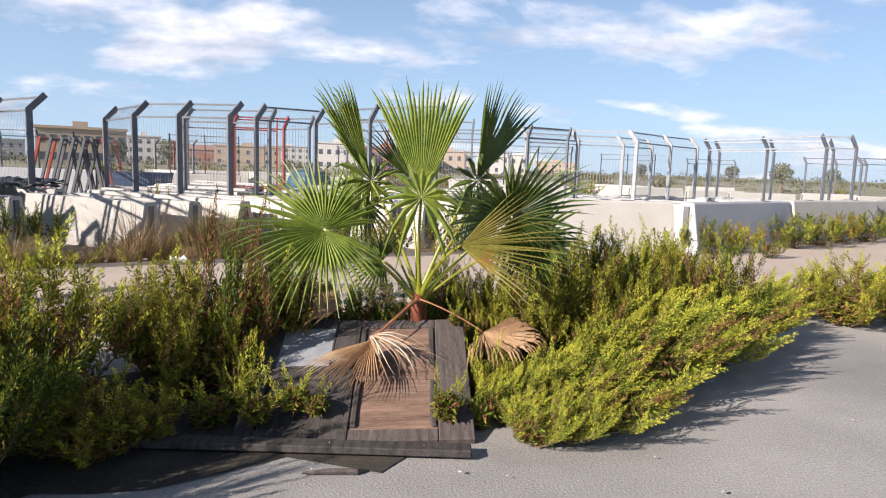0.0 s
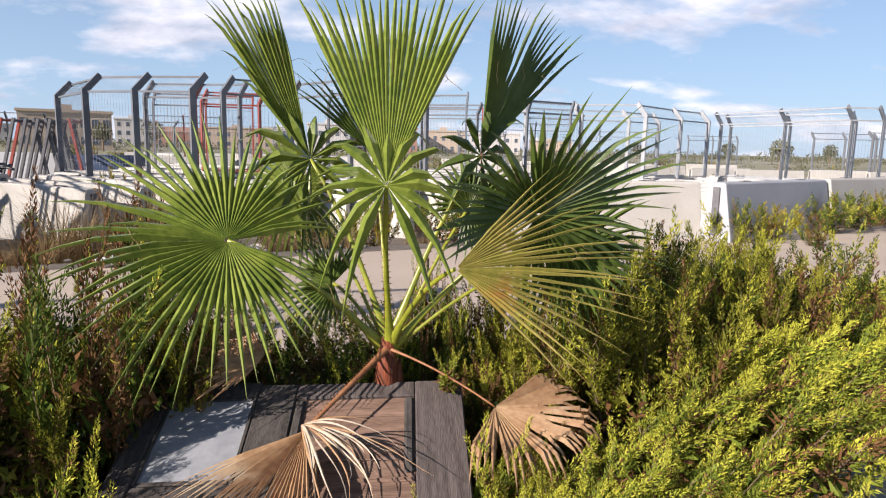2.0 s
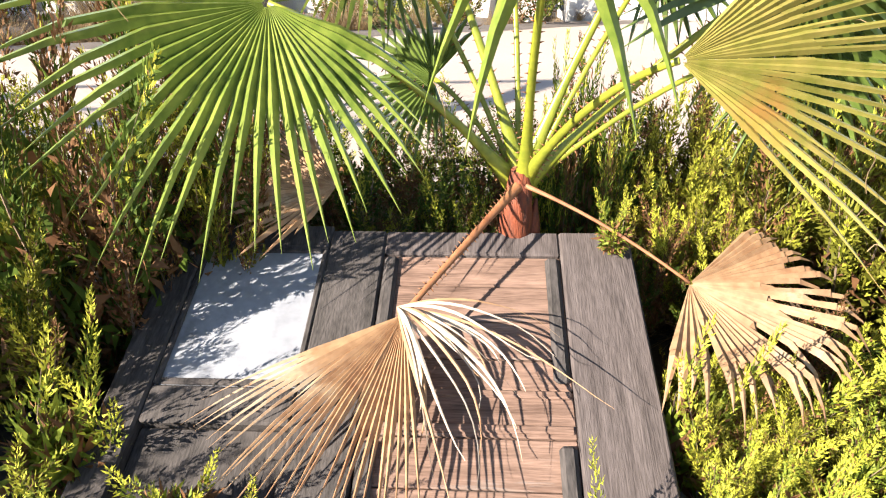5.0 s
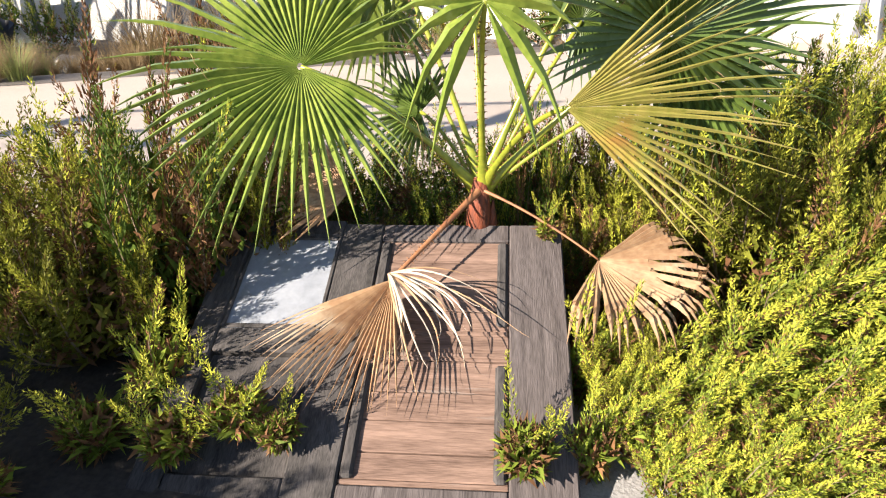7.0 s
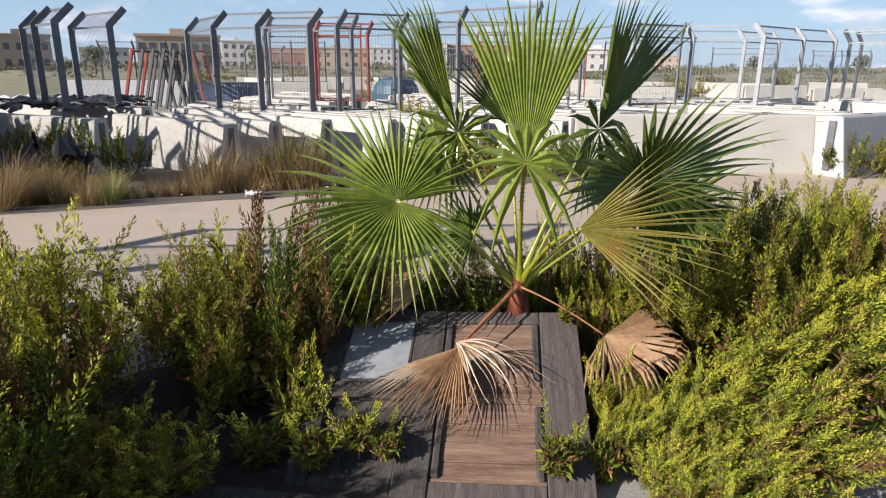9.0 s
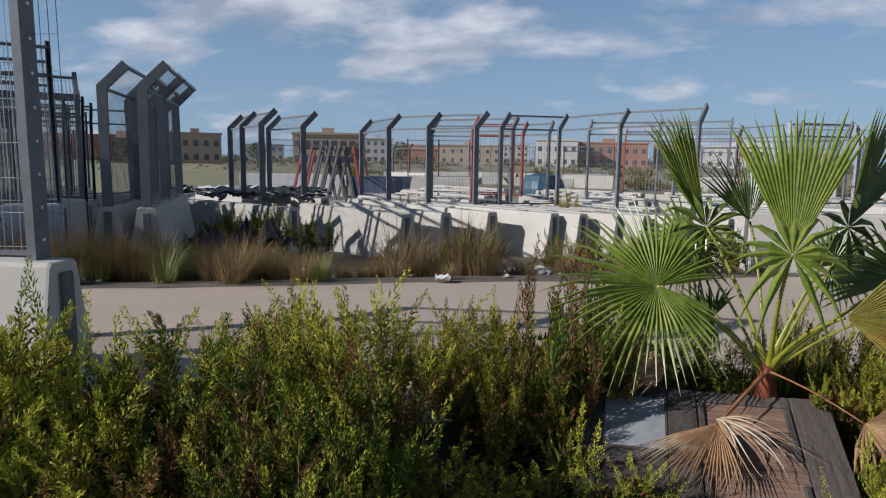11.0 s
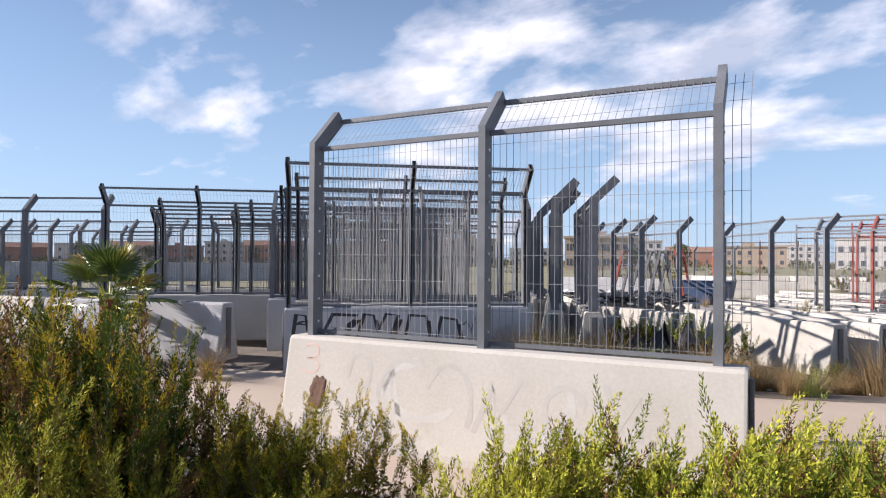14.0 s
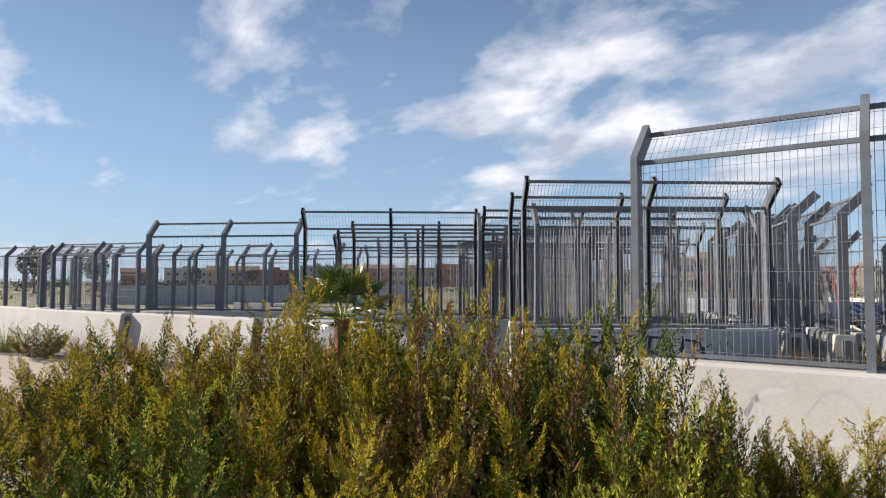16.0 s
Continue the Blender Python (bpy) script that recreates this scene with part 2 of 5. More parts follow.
WOODGREY = material("weathered_grey_wood", (0.04, 0.0328, 0.0296), (0.132, 0.11, 0.1), 2.2, 18, 0.85, bump=0.5, spots=(0.216, 0.188, 0.168), spot_at=0.6, vary=0.1, stretch=(14, 1.2, 6), gloss=0.15)
WOODDARK = material("black_weathered_wood", (0.024, 0.0224, 0.02), (0.096, 0.084, 0.076), 3, 20, 0.8, bump=0.4, vary=0.1, stretch=(10, 2, 6), gloss=0.15)
PANE = material("dusty_white_pane", (0.2, 0.212, 0.228), (0.296, 0.308, 0.324), 5, 40, 0.5, bump=0.08, spots=(0.152, 0.152, 0.148), spot_at=0.56)
PAPER = material("white_plastic", (0.6, 0.608, 0.624), (0.68, 0.68, 0.688), 6, 40, 0.5)
PLASTIC = material("clear_plastic", (0.36, 0.416, 0.464), (0.496, 0.544, 0.576), 6, 40, 0.12, translucent=0.4, gloss=0.8)
BLUEPLASTIC = material("blue_tarpaulin", (0.016, 0.048, 0.08), (0.032, 0.096, 0.144), 4, 30, 0.5, bump=0.3)
NAVY = material("navy_painted_metal", (0.024, 0.048, 0.104), (0.04, 0.072, 0.144), 3, 30, 0.6)
BLACKPLASTIC = material("black_plastic", (0.012, 0.012, 0.0136), (0.036, 0.036, 0.04), 5, 40, 0.45, bump=0.4)
RUST = material("rusty_brown", (0.088, 0.048, 0.032), (0.16, 0.096, 0.064), 7, 60, 0.9, bump=0.5)
SPRAYBLACK = material("black_spray_paint", (0.016, 0.016, 0.0176), (0.04, 0.04, 0.044), 5, 40, 0.7)
SPRAYGREY = material("pale_grey_spray_paint", (0.448, 0.448, 0.456), (0.56, 0.552, 0.544), 5, 30, 0.8)
SPRAYFAINT = material("faint_grey_spray_paint", (0.39, 0.372, 0.338), (0.46, 0.442, 0.408), 3, 14, 0.85)
SPRAYWHITE = material("white_spray_paint", (0.43, 0.42, 0.395), (0.50, 0.485, 0.455), 5, 40, 0.75)
SPRAYRED = material("faded_red_spray_paint", (0.48, 0.336, 0.288), (0.56, 0.448, 0.392), 7, 60, 0.8)
STONE = material("pale_rubble", (0.304, 0.28, 0.248), (0.48, 0.456, 0.416), 8, 60, 0.9, bump=0.3, vary=0.2)
BRICKRED = material("brick_red_render", (0.288, 0.136, 0.096), (0.352, 0.184, 0.128), 0.3, 3, 0.9, bump=0.0, vary=0.1)
BUFF = material("buff_render", (0.368, 0.288, 0.216), (0.432, 0.344, 0.264), 0.3, 3, 0.9, bump=0.0, vary=0.1)
PALEWALL = material("pale_render", (0.464, 0.44, 0.416), (0.528, 0.504, 0.48), 0.3, 3, 0.9, bump=0.0, vary=0.1)
ROOFMAT = material("roof_tile", (0.24, 0.128, 0.088), (0.304, 0.176, 0.12), 0.5, 5, 0.9, bump=0.0)
GLASSDARK = material("dark_window", (0.05, 0.06, 0.08), (0.10, 0.11, 0.13), 0.5, 5, 0.2, bump=0.0)
FARGREEN = material("far_foliage", (0.068, 0.08, 0.032), (0.152, 0.14, 0.068), 0.15, 2, 0.9, bump=0.0, vary=0.4)


# ---------------------------------------------------------------- mesh helpers
class Shape:
    """Vertices and faces gathered for one mesh; each face keeps a material slot."""

    def __init__(self):
        self.v, self.f, self.s = [], [], []

    def face(self, pts, slot=0):
        k = len(self.v)
        self.v.extend(tuple(p) for p in pts)
        self.f.append(tuple(range(k, k + len(pts))))
        self.s.append(slot)

    def loft(self, rings, slot=0, caps=True, closed=True):
        k, n = len(self.v), len(rings[0])
        for r in rings:
            self.v.extend(tuple(p) for p in r)
        for i in range(len(rings) - 1):
            for j in range(n if closed else n - 1):
                a, b = k + i * n + j, k + i * n + (j + 1) % n
                self.f.append((a, b, b + n, a + n))
                self.s.append(slot)
        if caps and closed:
            self.f.append(tuple(reversed(range(k, k + n))))
            self.f.append(tuple(range(k + (len(rings) - 1) * n, k + len(rings) * n)))
            self.s += [slot, slot]
        return self

    def box(self, lo, hi, slot=0, m=None, bevel=0.0):
        (x0, y0, z0), (x1, y1, z1) = lo, hi
        if bevel:
            e = bevel
            rings = []
            for z, k in ((z0, e), (z0 + e, 0), (z1 - e, 0), (z1, e)):
                rings.append([(x0 + k + (e if not k else 0), y0 + k, z), (x1 - k - (e if not k else 0), y0 + k, z), (x1 - k, y0 + k + (e if not k else 0), z), (x1 - k, y1 - k - (e if not k else 0), z),
                              (x1 - k - (e if not k else 0), y1 - k, z), (x0 + k + (e if not k else 0), y1 - k, z), (x0 + k, y1 - k - (e if not k else 0), z), (x0 + k, y0 + k + (e if not k else 0), z)])
        else:
            rings = [[(x0, y0, z), (x1, y0, z), (x1, y1, z), (x0, y1, z)] for z in (z0, z1)]
        if m is not None:
            rings = [[m @ Vector(p) for p in r] for r in rings]
        return self.loft(rings, slot)

    def tube(self, pts, radii, sides=6, slot=0, caps=True):
        pts = [Vector(p) for p in pts]
        if not isinstance(radii, (list, tuple)):
            radii = [radii] * len(pts)
        rings = []
        for i, p in enumerate(pts):
            d = (pts[min(i + 1, len(pts) - 1)] - pts[max(i - 1, 0)]).normalized()
            u = d.orthogonal().normalized() if i == 0 else (u - d * u.dot(d)).normalized()
            w = d.cross(u)
            rings.append([p + (u * math.cos(2 * math.pi * j / sides) + w * math.sin(2 * math.pi * j / sides)) * radii[i] for j in range(sides)])
        return self.loft(rings, slot, caps)

    def mesh(self, name, mats, smooth=False):
        me = bpy.data.meshes.new(name)
        me.from_pydata(self.v, [], self.f)
        for mt in mats if isinstance(mats, (list, tuple)) else [mats]:
            me.materials.append(mt)
        me.polygons.foreach_set("material_index", self.s)
        if smooth:
            me.polygons.foreach_set("use_smooth", [True] * len(self.f))
        me.update()
        return me


def part(name, shape, mats, parent, label="", smooth=False, m=None):
    me = shape if isinstance(shape, bpy.types.Mesh) else shape.mesh(name, mats, smooth)
    ob = new(name, me)
    ob.parent = parent
    if m is not None:
        ob.matrix_basis = m
    if label:
        tagged(ob, label)
    return ob


def thing(name, label, category, m=None, group="", kind=""):
    ob = new(name)
    ob.empty_display_size = 0.1
    if m is not None:
        ob.matrix_basis = m
    return tagged(ob, label, category, group, kind)


def solid(name, shape, mats, label, category, m=None, group="", kind="", smooth=False):
    me = shape if isinstance(shape, bpy.types.Mesh) else shape.mesh(name, mats, smooth)
    ob = new(name, me)
    if m is not None:
        ob.matrix_basis = m
    return tagged(ob, label, category, group, kind)


def smooth01(x):
    x = min(1.0, max(0.0, x))
    return x * x * (3 - 2 * x)


def polyline(points, x):
    for (x0, y0), (x1, y1) in zip(points, points[1:]):
        if x <= x1:
            return y0 + (y1 - y0) * (x - x0) / (x1 - x0)
    return y1


# ---------------------------------------------------------------- ground
FAR_EDGE = [(-400, -150), (-40, -6.5), (-20.7, 1.0), (-7.7, 7.1), (-3.65, 9.3), (5.7, 14.1), (12.0, 18.0), (400, 240)]
NEAR_EDGE = [(-400, -156), (-40, -12.5), (-20.7, -4.5), (-7.7, 1.7), (-3.9, 4.6), (0.0, 5.9), (5.7, 7.6), (12.0, 11.0), (400, 233)]


def height(x, y):
    edge = polyline(FAR_EDGE, x)
    margin = 0.3 if -8.2 < x < 2.6 else 2.3
    return -0.38 * smooth01((y - edge - margin) / 2.2)


def spaced(lo, hi, step, far):
    mid = [lo + i * step for i in range(int((hi - lo) / step) + 1)]
    tail = [1.5, 4, 9, 20, 45, 100, 220, 500, 1100, far]
    return [lo - t for t in reversed(tail)] + mid + [mid[-1] + t for t in tail]


g = Shape()
xs, ys = spaced(-32, 22, 0.5, 2600), spaced(-8, 34, 0.5, 2600)
g.v = [(x, y, height(x, y)) for y in ys for x in xs]
nx = len(xs)
g.f = [(j * nx + i, j * nx + i + 1, (j + 1) * nx + i + 1, (j + 1) * nx + i) for j in range(len(ys) - 1) for i in range(nx - 1)]
g.s = [0] * len(g.f)
solid("ground", g, ASPHALT, "worn pale grey asphalt ground with grit", "ground", kind="structure", smooth=True)


def sheet(name, lower, upper, x0, x1, step, rows, lift, mat, label, category):
    s = Shape()
    n = int((x1 - x0) / step) + 1
    for i in range(n):
        x = x0 + (x1 - x0) * i / (n - 1)
        a, b = lower(x), upper(x)
        for k in range(rows + 1):
            y = a + (b - a) * k / rows
            s.v.append((x, y, height(x, y) + lift))
    for i in range(n - 1):
        for k in range(rows):
            q = i * (rows + 1) + k
            s.f.append((q, q + rows + 1, q + rows + 2, q + 1))
            s.s.append(0)
    return solid(name, s, mat, label, category, kind="structure", smooth=True)


wob = lambda x, k, a: a * noise.noise((x * k, 3.1, 0.4))
sheet("track", lambda x: polyline(NEAR_EDGE, x), lambda x: polyline(FAR_EDGE, x) + wob(x, 1.3, 0.12), -60, 60, 0.5, 6, 0.004, TRACKMAT, "pale beige concrete track, dusty and cracked", "track")
sheet("verge", lambda x: polyline(FAR_EDGE, x) + wob(x, 1.3, 0.12) - 0.05, lambda x: polyline(FAR_EDGE, x) + 6.5, -60, 60, 0.5, 14, 0.008, SOIL, "dry dark soil verge with litter beside the track", "verge")
STRIP = [(-12.0, -2.6), (-9.5, -1.3), (-7.6, -0.1), (-6.7, 0.9), (-4.0, 2.3), (-2.2, 3.5), (-1.3, 4.1), (0.9, 4.3), (2.2, 4.9), (3.6, 6.4)]
# soil bed, widened by the door; its near-black colour stands in for shade
sheet("shrub_bed", lambda x: polyline(STRIP, x) - 0.25 - 0.78 * smooth01((x + 3.9) / 0.8) * smooth01((0.15 - x) / 0.3) + wob(x, 2.1, 0.25), lambda x: polyline(STRIP, x) + 0.9 + wob(x, 1.7, 0.3), -12, 1.5, 0.25, 5, 0.007, SHADESOIL, "soil bed under and before the shrubs, shade put into its dark colour", "soil")


# ---------------------------------------------------------------- barrier blocks and debris fences
def block_shape(length, slots=True):
    s = Shape()
    profile = [(-0.30, 0.0), (-0.30, 0.07), (-0.145, 0.97), (-0.12, 1.0), (0.12, 1.0), (0.145, 0.97), (0.30, 0.07), (0.30, 0.0)]
    rings = []
    for x, k in ((0, 0.985), (0.02, 1), (length - 0.02, 1), (length, 0.985)):
        rings.append([(x, y * k, z * (1 if z < 0.5 else 0.5 + 0.5 * k)) for y, z in profile])
    s.loft(rings)
    return s


BLOCK_MESH = block_shape(4.0).mesh("block_body", CONCRETE)
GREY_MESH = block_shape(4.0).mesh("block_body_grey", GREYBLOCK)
tongue = Shape()
tongue.box((-0.035, -0.06, 0.12), (0.0, 0.06, 0.92), bevel=0.01)
TONGUE_MESH = tongue.mesh("joint_tongue", DARKEND)
lifting = Shape()
lifting.box((-0.14, -0.05, 0.0), (0.14, 0.05, 0.022), bevel=0.006)
LIFT_MESH = lifting.mesh("lifting_plate", DARKEND)


def barrier(m, label, group="concrete barrier blocks", grey=False, name="barrier_block", plates=True):
    ob = thing(name, label, "barrier block", m, group)
    part("body", GREY_MESH if grey else BLOCK_MESH, None, ob)
    for x, turn in ((0, 0), (4.0, 180)):
        part("joint_tongue", TONGUE_MESH, None, ob, "dark steel joint at the block's end", m=pose(x, 0, 0, 0, 0, turn))
    for x in (0.9, 3.1) if plates else ():
        part("lifting_plate", LIFT_MESH, None, ob, "dark lifting recess", m=pose(x, 0, 0.992))
    return ob


POST_H, LEAN_LEN, STEP = 1.93, 0.54, 1.95


def post_shape(POST_H):
    """A channel post with a bent head; the lean goes to +y."""
    s = Shape()
    w, d, t = 0.034, 0.15, 0.012
    c = math.cos(math.pi / 4) * LEAN_LEN
    path = [((0, 0), (0, 1)), ((0, POST_H), (-0.38, 0.92)), ((c, POST_H + c), (-0.7071, 0.7071))]
    outline = [(-w, -d / 2), (w, -d / 2), (w, d / 2), (w - t, d / 2), (w - t, -d / 2 + t), (-w + t, -d / 2 + t), (-w + t, d / 2), (-w, d / 2)]
    rings = []
    for i, ((y, z), _) in enumerate(path):
        if i == 0:
            ny, nz = 1, 0
        elif i == 1:
            ny, nz = 1.0, -0.414
        else:
            ny, nz = 0.7071, -0.7071
        rings.append([(a, y + b * ny, z + b * nz) for a, b in outline])
    s.loft(rings)
    return s


def bolt_shape():
    s = Shape()
    s.tube([(0.033, 0.01, 0), (0.043, 0.01, 0)], 0.013, 6)
    return s



BOLT_MESH = bolt_shape().mesh("bolt", BOLT)
_posts = {}


def post_mesh(h, red, pale=False):
    key = (round(h, 2), red, pale)
    if key not in _posts:
        _posts[key] = post_shape(h).mesh("post", REDSTEEL if red else (SUNLITSTEEL if pale else STEEL))
    return _posts[key]


def bay_shape(a, b, lean, h, pitch, extra=0.0, r=0.0026):
    """Welded wire sheet between two posts: close upright wires, wider cross wires, the head bent over."""
    s = Shape()
    d = (b - a)
    n = max(3, int((d.length + extra) / pitch))
    u = d.normalized()
    c = 0.7071 * LEAN_LEN
    off = lean * 0.045
    wob = random.uniform(-0.012, 0.012)
    for i in range(n + 1):
        p = a + u * ((d.length + extra) * i / n) + off
        path = [p + Vector((0, 0, 0.04)), p + Vector((0, 0, h * 0.5)) + lean * wob, p + Vector((0, 0, h)), p + lean * c * 0.99 + Vector((0, 0, h + c * 0.99))]
        s.loft([[q - u * r - lean * r, q + u * r - lean * r, q + lean * r] for q in path], caps=False)
    k = 0.08
    while k < h + LEAN_LEN - 0.02:
        o = Vector((0, 0, k)) if k <= h else lean * ((k - h) * 0.7071) + Vector((0, 0, h + (k - h) * 0.7071))
        rh = 0.0016
        s.loft([[q - lean * rh + Vector((0, 0, -rh)), q + lean * rh + Vector((0, 0, -rh)), q + Vector((0, 0, rh))] for q in (a + off + o, a + off + u * (d.length + extra) + o)], caps=False)
        k += 0.25
    return s


def fence(points, side, z, label, h=1.93, red=(), extra=0.0, pitch=0.062, bolts=False, wires=True, tilt=0.0, wire=0.0026, pale=False, slim=1.0):
    """Bent posts at the points (x, y), with two rails and a wire sheet for each bay. side: +1 leans to the left of the run, -1 to its right."""
    pts = [Vector((x, y, 0)) for x, y in points]
    o = Vector((*points[0], z))
    ob = thing("debris_fence", label, "fence", Matrix.Translation(o), "debris fences")
    run_dir = (pts[-1] - pts[0]).normalized()
    lean = Vector((-run_dir.y, run_dir.x, 0)) * side
    ang = math.degrees(math.atan2(lean.y, lean.x)) - 90
    c = 0.7071 * LEAN_LEN
    for i, p in enumerate(pts):
        q = part("post", post_mesh(h, i in red, pale), None, ob, "red painted post" if i in red else "", m=pose(*(p - pts[0]), tilt * math.sin(i * 2.1 + points[0][0]), tilt * math.cos(i * 3.3 + points[0][1]), ang) @ Matrix.Diagonal((slim, 1, 1, 1)))
        if bolts:
            for j in range(8):
                for sx in (0, 180):
                    part("bolt", BOLT_MESH, None, q, m=pose(0, 0, 0.14 + j * (h - 0.2) / 7.5, 0, 0, sx))
    for i in range(len(pts) - 1):
        a, b = pts[i] - pts[0], pts[i + 1] - pts[0]
        u = (b - a).normalized()
        for k, (off, zz, w) in enumerate(((0.04, h - 0.02, 0.022), (c + 0.01, h + c - 0.05, 0.022), (0.05, 0.035, 0.018))):
            r = Shape()
            base = [a + lean * off + Vector((0, 0, zz)), b + lean * off + Vector((0, 0, zz))]
            r.loft([[q + lean * w + Vector((0, 0, w)), q - lean * w + Vector((0, 0, w)), q - lean * w - Vector((0, 0, w)), q + lean * w - Vector((0, 0, w))] for q in base])
            part("rail", r, REDSTEEL if i in red and i + 1 in red else (SUNLITSTEEL if pale else STEEL), ob)
        if wires:
            part("wire_mesh", bay_shape(a, b, lean, h, pitch, extra if i == len(pts) - 2 else 0.0, wire), SUNLITSTEEL if pale else WIRE, ob, "galvanised welded wire mesh")
    return ob


def blocked(points, side, label, z=None, grey=False, **kw):
    """A fence of three posts on its own 4 m barrier block."""
    (x0, y0), (x1, y1) = points[0], points[-1]
    d = Vector((x1 - x0, y1 - y0)).normalized()
    deg = math.degrees(math.atan2(d.y, d.x))
    mid = Vector(((x0 + x1) / 2, (y0 + y1) / 2)) - d * 2.0
    zz = height(*mid) if z is None else z
    name = kw.pop("block_label", "grey concrete barrier block under a debris fence" if grey else "white concrete barrier block under a debris fence")
    blk = barrier(pose(mid.x, mid.y, zz, 0, 0, deg), name, grey=grey)
    fence(points, side, zz + 1.0, label, **kw)
    return blk


def three(x, y, deg, step=1.95):
    c, s = math.cos(radians(deg)), math.sin(radians(deg))
    return [(x + c * step * i, y + s * step * i) for i in range(3)]


GF = "galvanised steel debris fence with bent posts and wire mesh"
# the block that stands before the shrubs
near_block = barrier(pose(-8.97, 3.10, 0, 0, 0, 13.0), "white painted concrete barrier block with faded graffiti", plates=False)
near_block.scale = (1.07, 1.0, 1.0)
fence([(-8.80, 3.17), (-6.90, 3.58), (-5.01, 4.05)], 1, 1.0, "galvanised debris fence bolted on the graffiti block", h=1.955, extra=0.22, bolts=True)

# the row of blocks across the track
barrier(pose(-29.3, 0.1, 0, 0, 0, 14), "cream concrete barrier block at the track's edge")
barrier(pose(-25.1, 0.95, 0, 0, 0, 14), "cream concrete barrier block at the track's edge")
cream_block = barrier(pose(-21.25, 2.15, 0, 0, 0, 17), "cream concrete barrier block with faint red marks")
barrier(pose(-17.3, 3.45, 0, 0, 0, 23.5), "bluish grey concrete barrier block", grey=True)
# close rows of fences behind the graffiti block
PARK = 50.2
for k, off in enumerate((0.0, 0.95, 1.85, 2.5, 3.15, 3.9, 4.6, 5.4, 6.1, 6.9, 7.7, 8.6, 9.6, 10.7, 11.9)):
    slide = (0, 0.35, 0.05, -0.5, -0.35, 0.5, 0.25, -0.7, -0.2, 0.9, 0.4, -0.4, 0.1, 0.6, -0.3)[k]
    px, py = -12.02 - 0.768 * off + 0.64 * slide, 5.15 + 0.64 * off + 0.768 * slide
    blk = blocked(three(px, py, PARK + 1.2 * math.sin(k * 2.1) * (k > 0)), 1 if k in (1, 3, 7, 11) else -1, "debris fence standing in a close row of fences", grey=k % 3 == 0, tilt=0.7, pitch=0.055 if k < 5 else 0.075, wire=0.0034, h=1.93 if k not in (1, 3, 7) else 1.7, **({"block_label": "grey concrete barrier block with black and silver graffiti"} if k == 0 else {}))
    if k == 0:
        graf_block = blk
# fences further along the row
for k, (x, y, deg, side) in enumerate([(-18.4, 4.89, 50, -1), (-18.1, 6.05, 50, -1), (-19.4, 6.5, 49, -1), (-17.2, 7.4, 51, -1), (-16.2, 9.5, 50, -1), (-34.6, 2.0, 29, 1), (-32.6, 4.6, 29, 1), (-37.5, 3.2, 29, 1), (-30.0, 6.0, 30, 1), (-20.9, 7.35, 45, -1), (-21.5, 9.2, 48, -1), (-22.43, 2.76, 40, 1), (-31.7, 2.4, 28, 1), (-33.6, 3.5, 30, 1), (-37.0, 0.6, 27, 1), (-28.0, 7.8, 32, 1), (-35.5, 7.0, 30, 1), (-31.0, 10.5, 35, 1), (-26.0, 12.0, 40, -1), (-40.5, 3.5, 30, 1), (-22.0, 15.0, 45, -1), (-17.6, 13.0, 50, -1), (-38.0, 12.0, 35, 1)]):
    blocked(three(x, y, deg), side, GF, h=1.88 if k == 11 else 2.0 if x > -22 else 2.08, tilt=0.7, pitch=0.07 if k < 6 else 0.1, red=(1,) if k in (3, 10) else ())
# fences seen end on beside the close rows
for k, (x, y, deg) in enumerate([(-8.75, 9.10, 123), (-9.45, 9.0, 122), (-10.3, 10.6, 124), (-11.4, 11.6, 126)]):
    blocked(three(x, y, deg), -1, "debris fence with its bent head leaning outward", z=-0.10, tilt=0.8)

# the field of white blocks, packed side by side
FZ = -0.38
FIELD = -28.5
fd = Vector((math.cos(radians(FIELD)), math.sin(radians(FIELD)), 0))
fn = Vector((-fd.y, fd.x, 0))
heads = [(-5.72, 13.02), (-5.10, 13.62), (-4.22, 14.42), (-2.98, 14.62), (-2.30, 14.88), (-1.62, 14.95), (-1.02, 15.0), (-0.3, 15.05), (0.6, 15.0)]
WB = "white concrete barrier block packed side by side with others"
for i, (x, y) in enumerate(heads):
    o = Vector((x, y, 0)) - fd * 4.0
    barrier(pose(o.x, o.y, FZ, 0, 0, FIELD + 1.2 * math.sin(i * 2.7)), WB, group="packed white blocks")
for r in range(1, 17):
    for c in range(4):
        o = Vector((-9.2, 16.1, 0)) + fd * (4.15 * c - 0.45 * r + 0.3 * math.sin(c * 3 + r * 1.3)) + fn * (0.72 * r + 2.3 * c + 0.06 * math.sin(5 * c + r)) 
        if o.y > 27.5 or o.x > 6:
            continue
        barrier(pose(o.x, o.y, FZ + 0.02 * math.sin(r * 2 + c), 0, 0, FIELD + 1.5 * math.sin(c * 2 + r * 3)), WB, group="packed white blocks")

# fences standing on and behind the field
FB = 0.60
lz = 2.93 - FB - 0.38
fence([(-12.95, 17.0), (-11.7, 15.85), (-10.45, 14.9)], 1, FB, GF, h=lz, pitch=0.08, slim=0.7)
fence([(-11.9, 17.4), (-9.9, 16.0)], 1, FB, GF, h=lz, pitch=0.08, slim=0.7)
fence([(-9.85, 19.45), (-7.95, 17.2), (-6.62, 16.75), (-5.26, 16.5)], 1, FB, GF, h=lz, pitch=0.08, slim=0.7)
fence([(-7.2, 18.6), (-5.9, 18.4), (-4.7, 18.1)], 1, FB, GF, h=lz, red=(1,), pitch=0.09, slim=0.7)
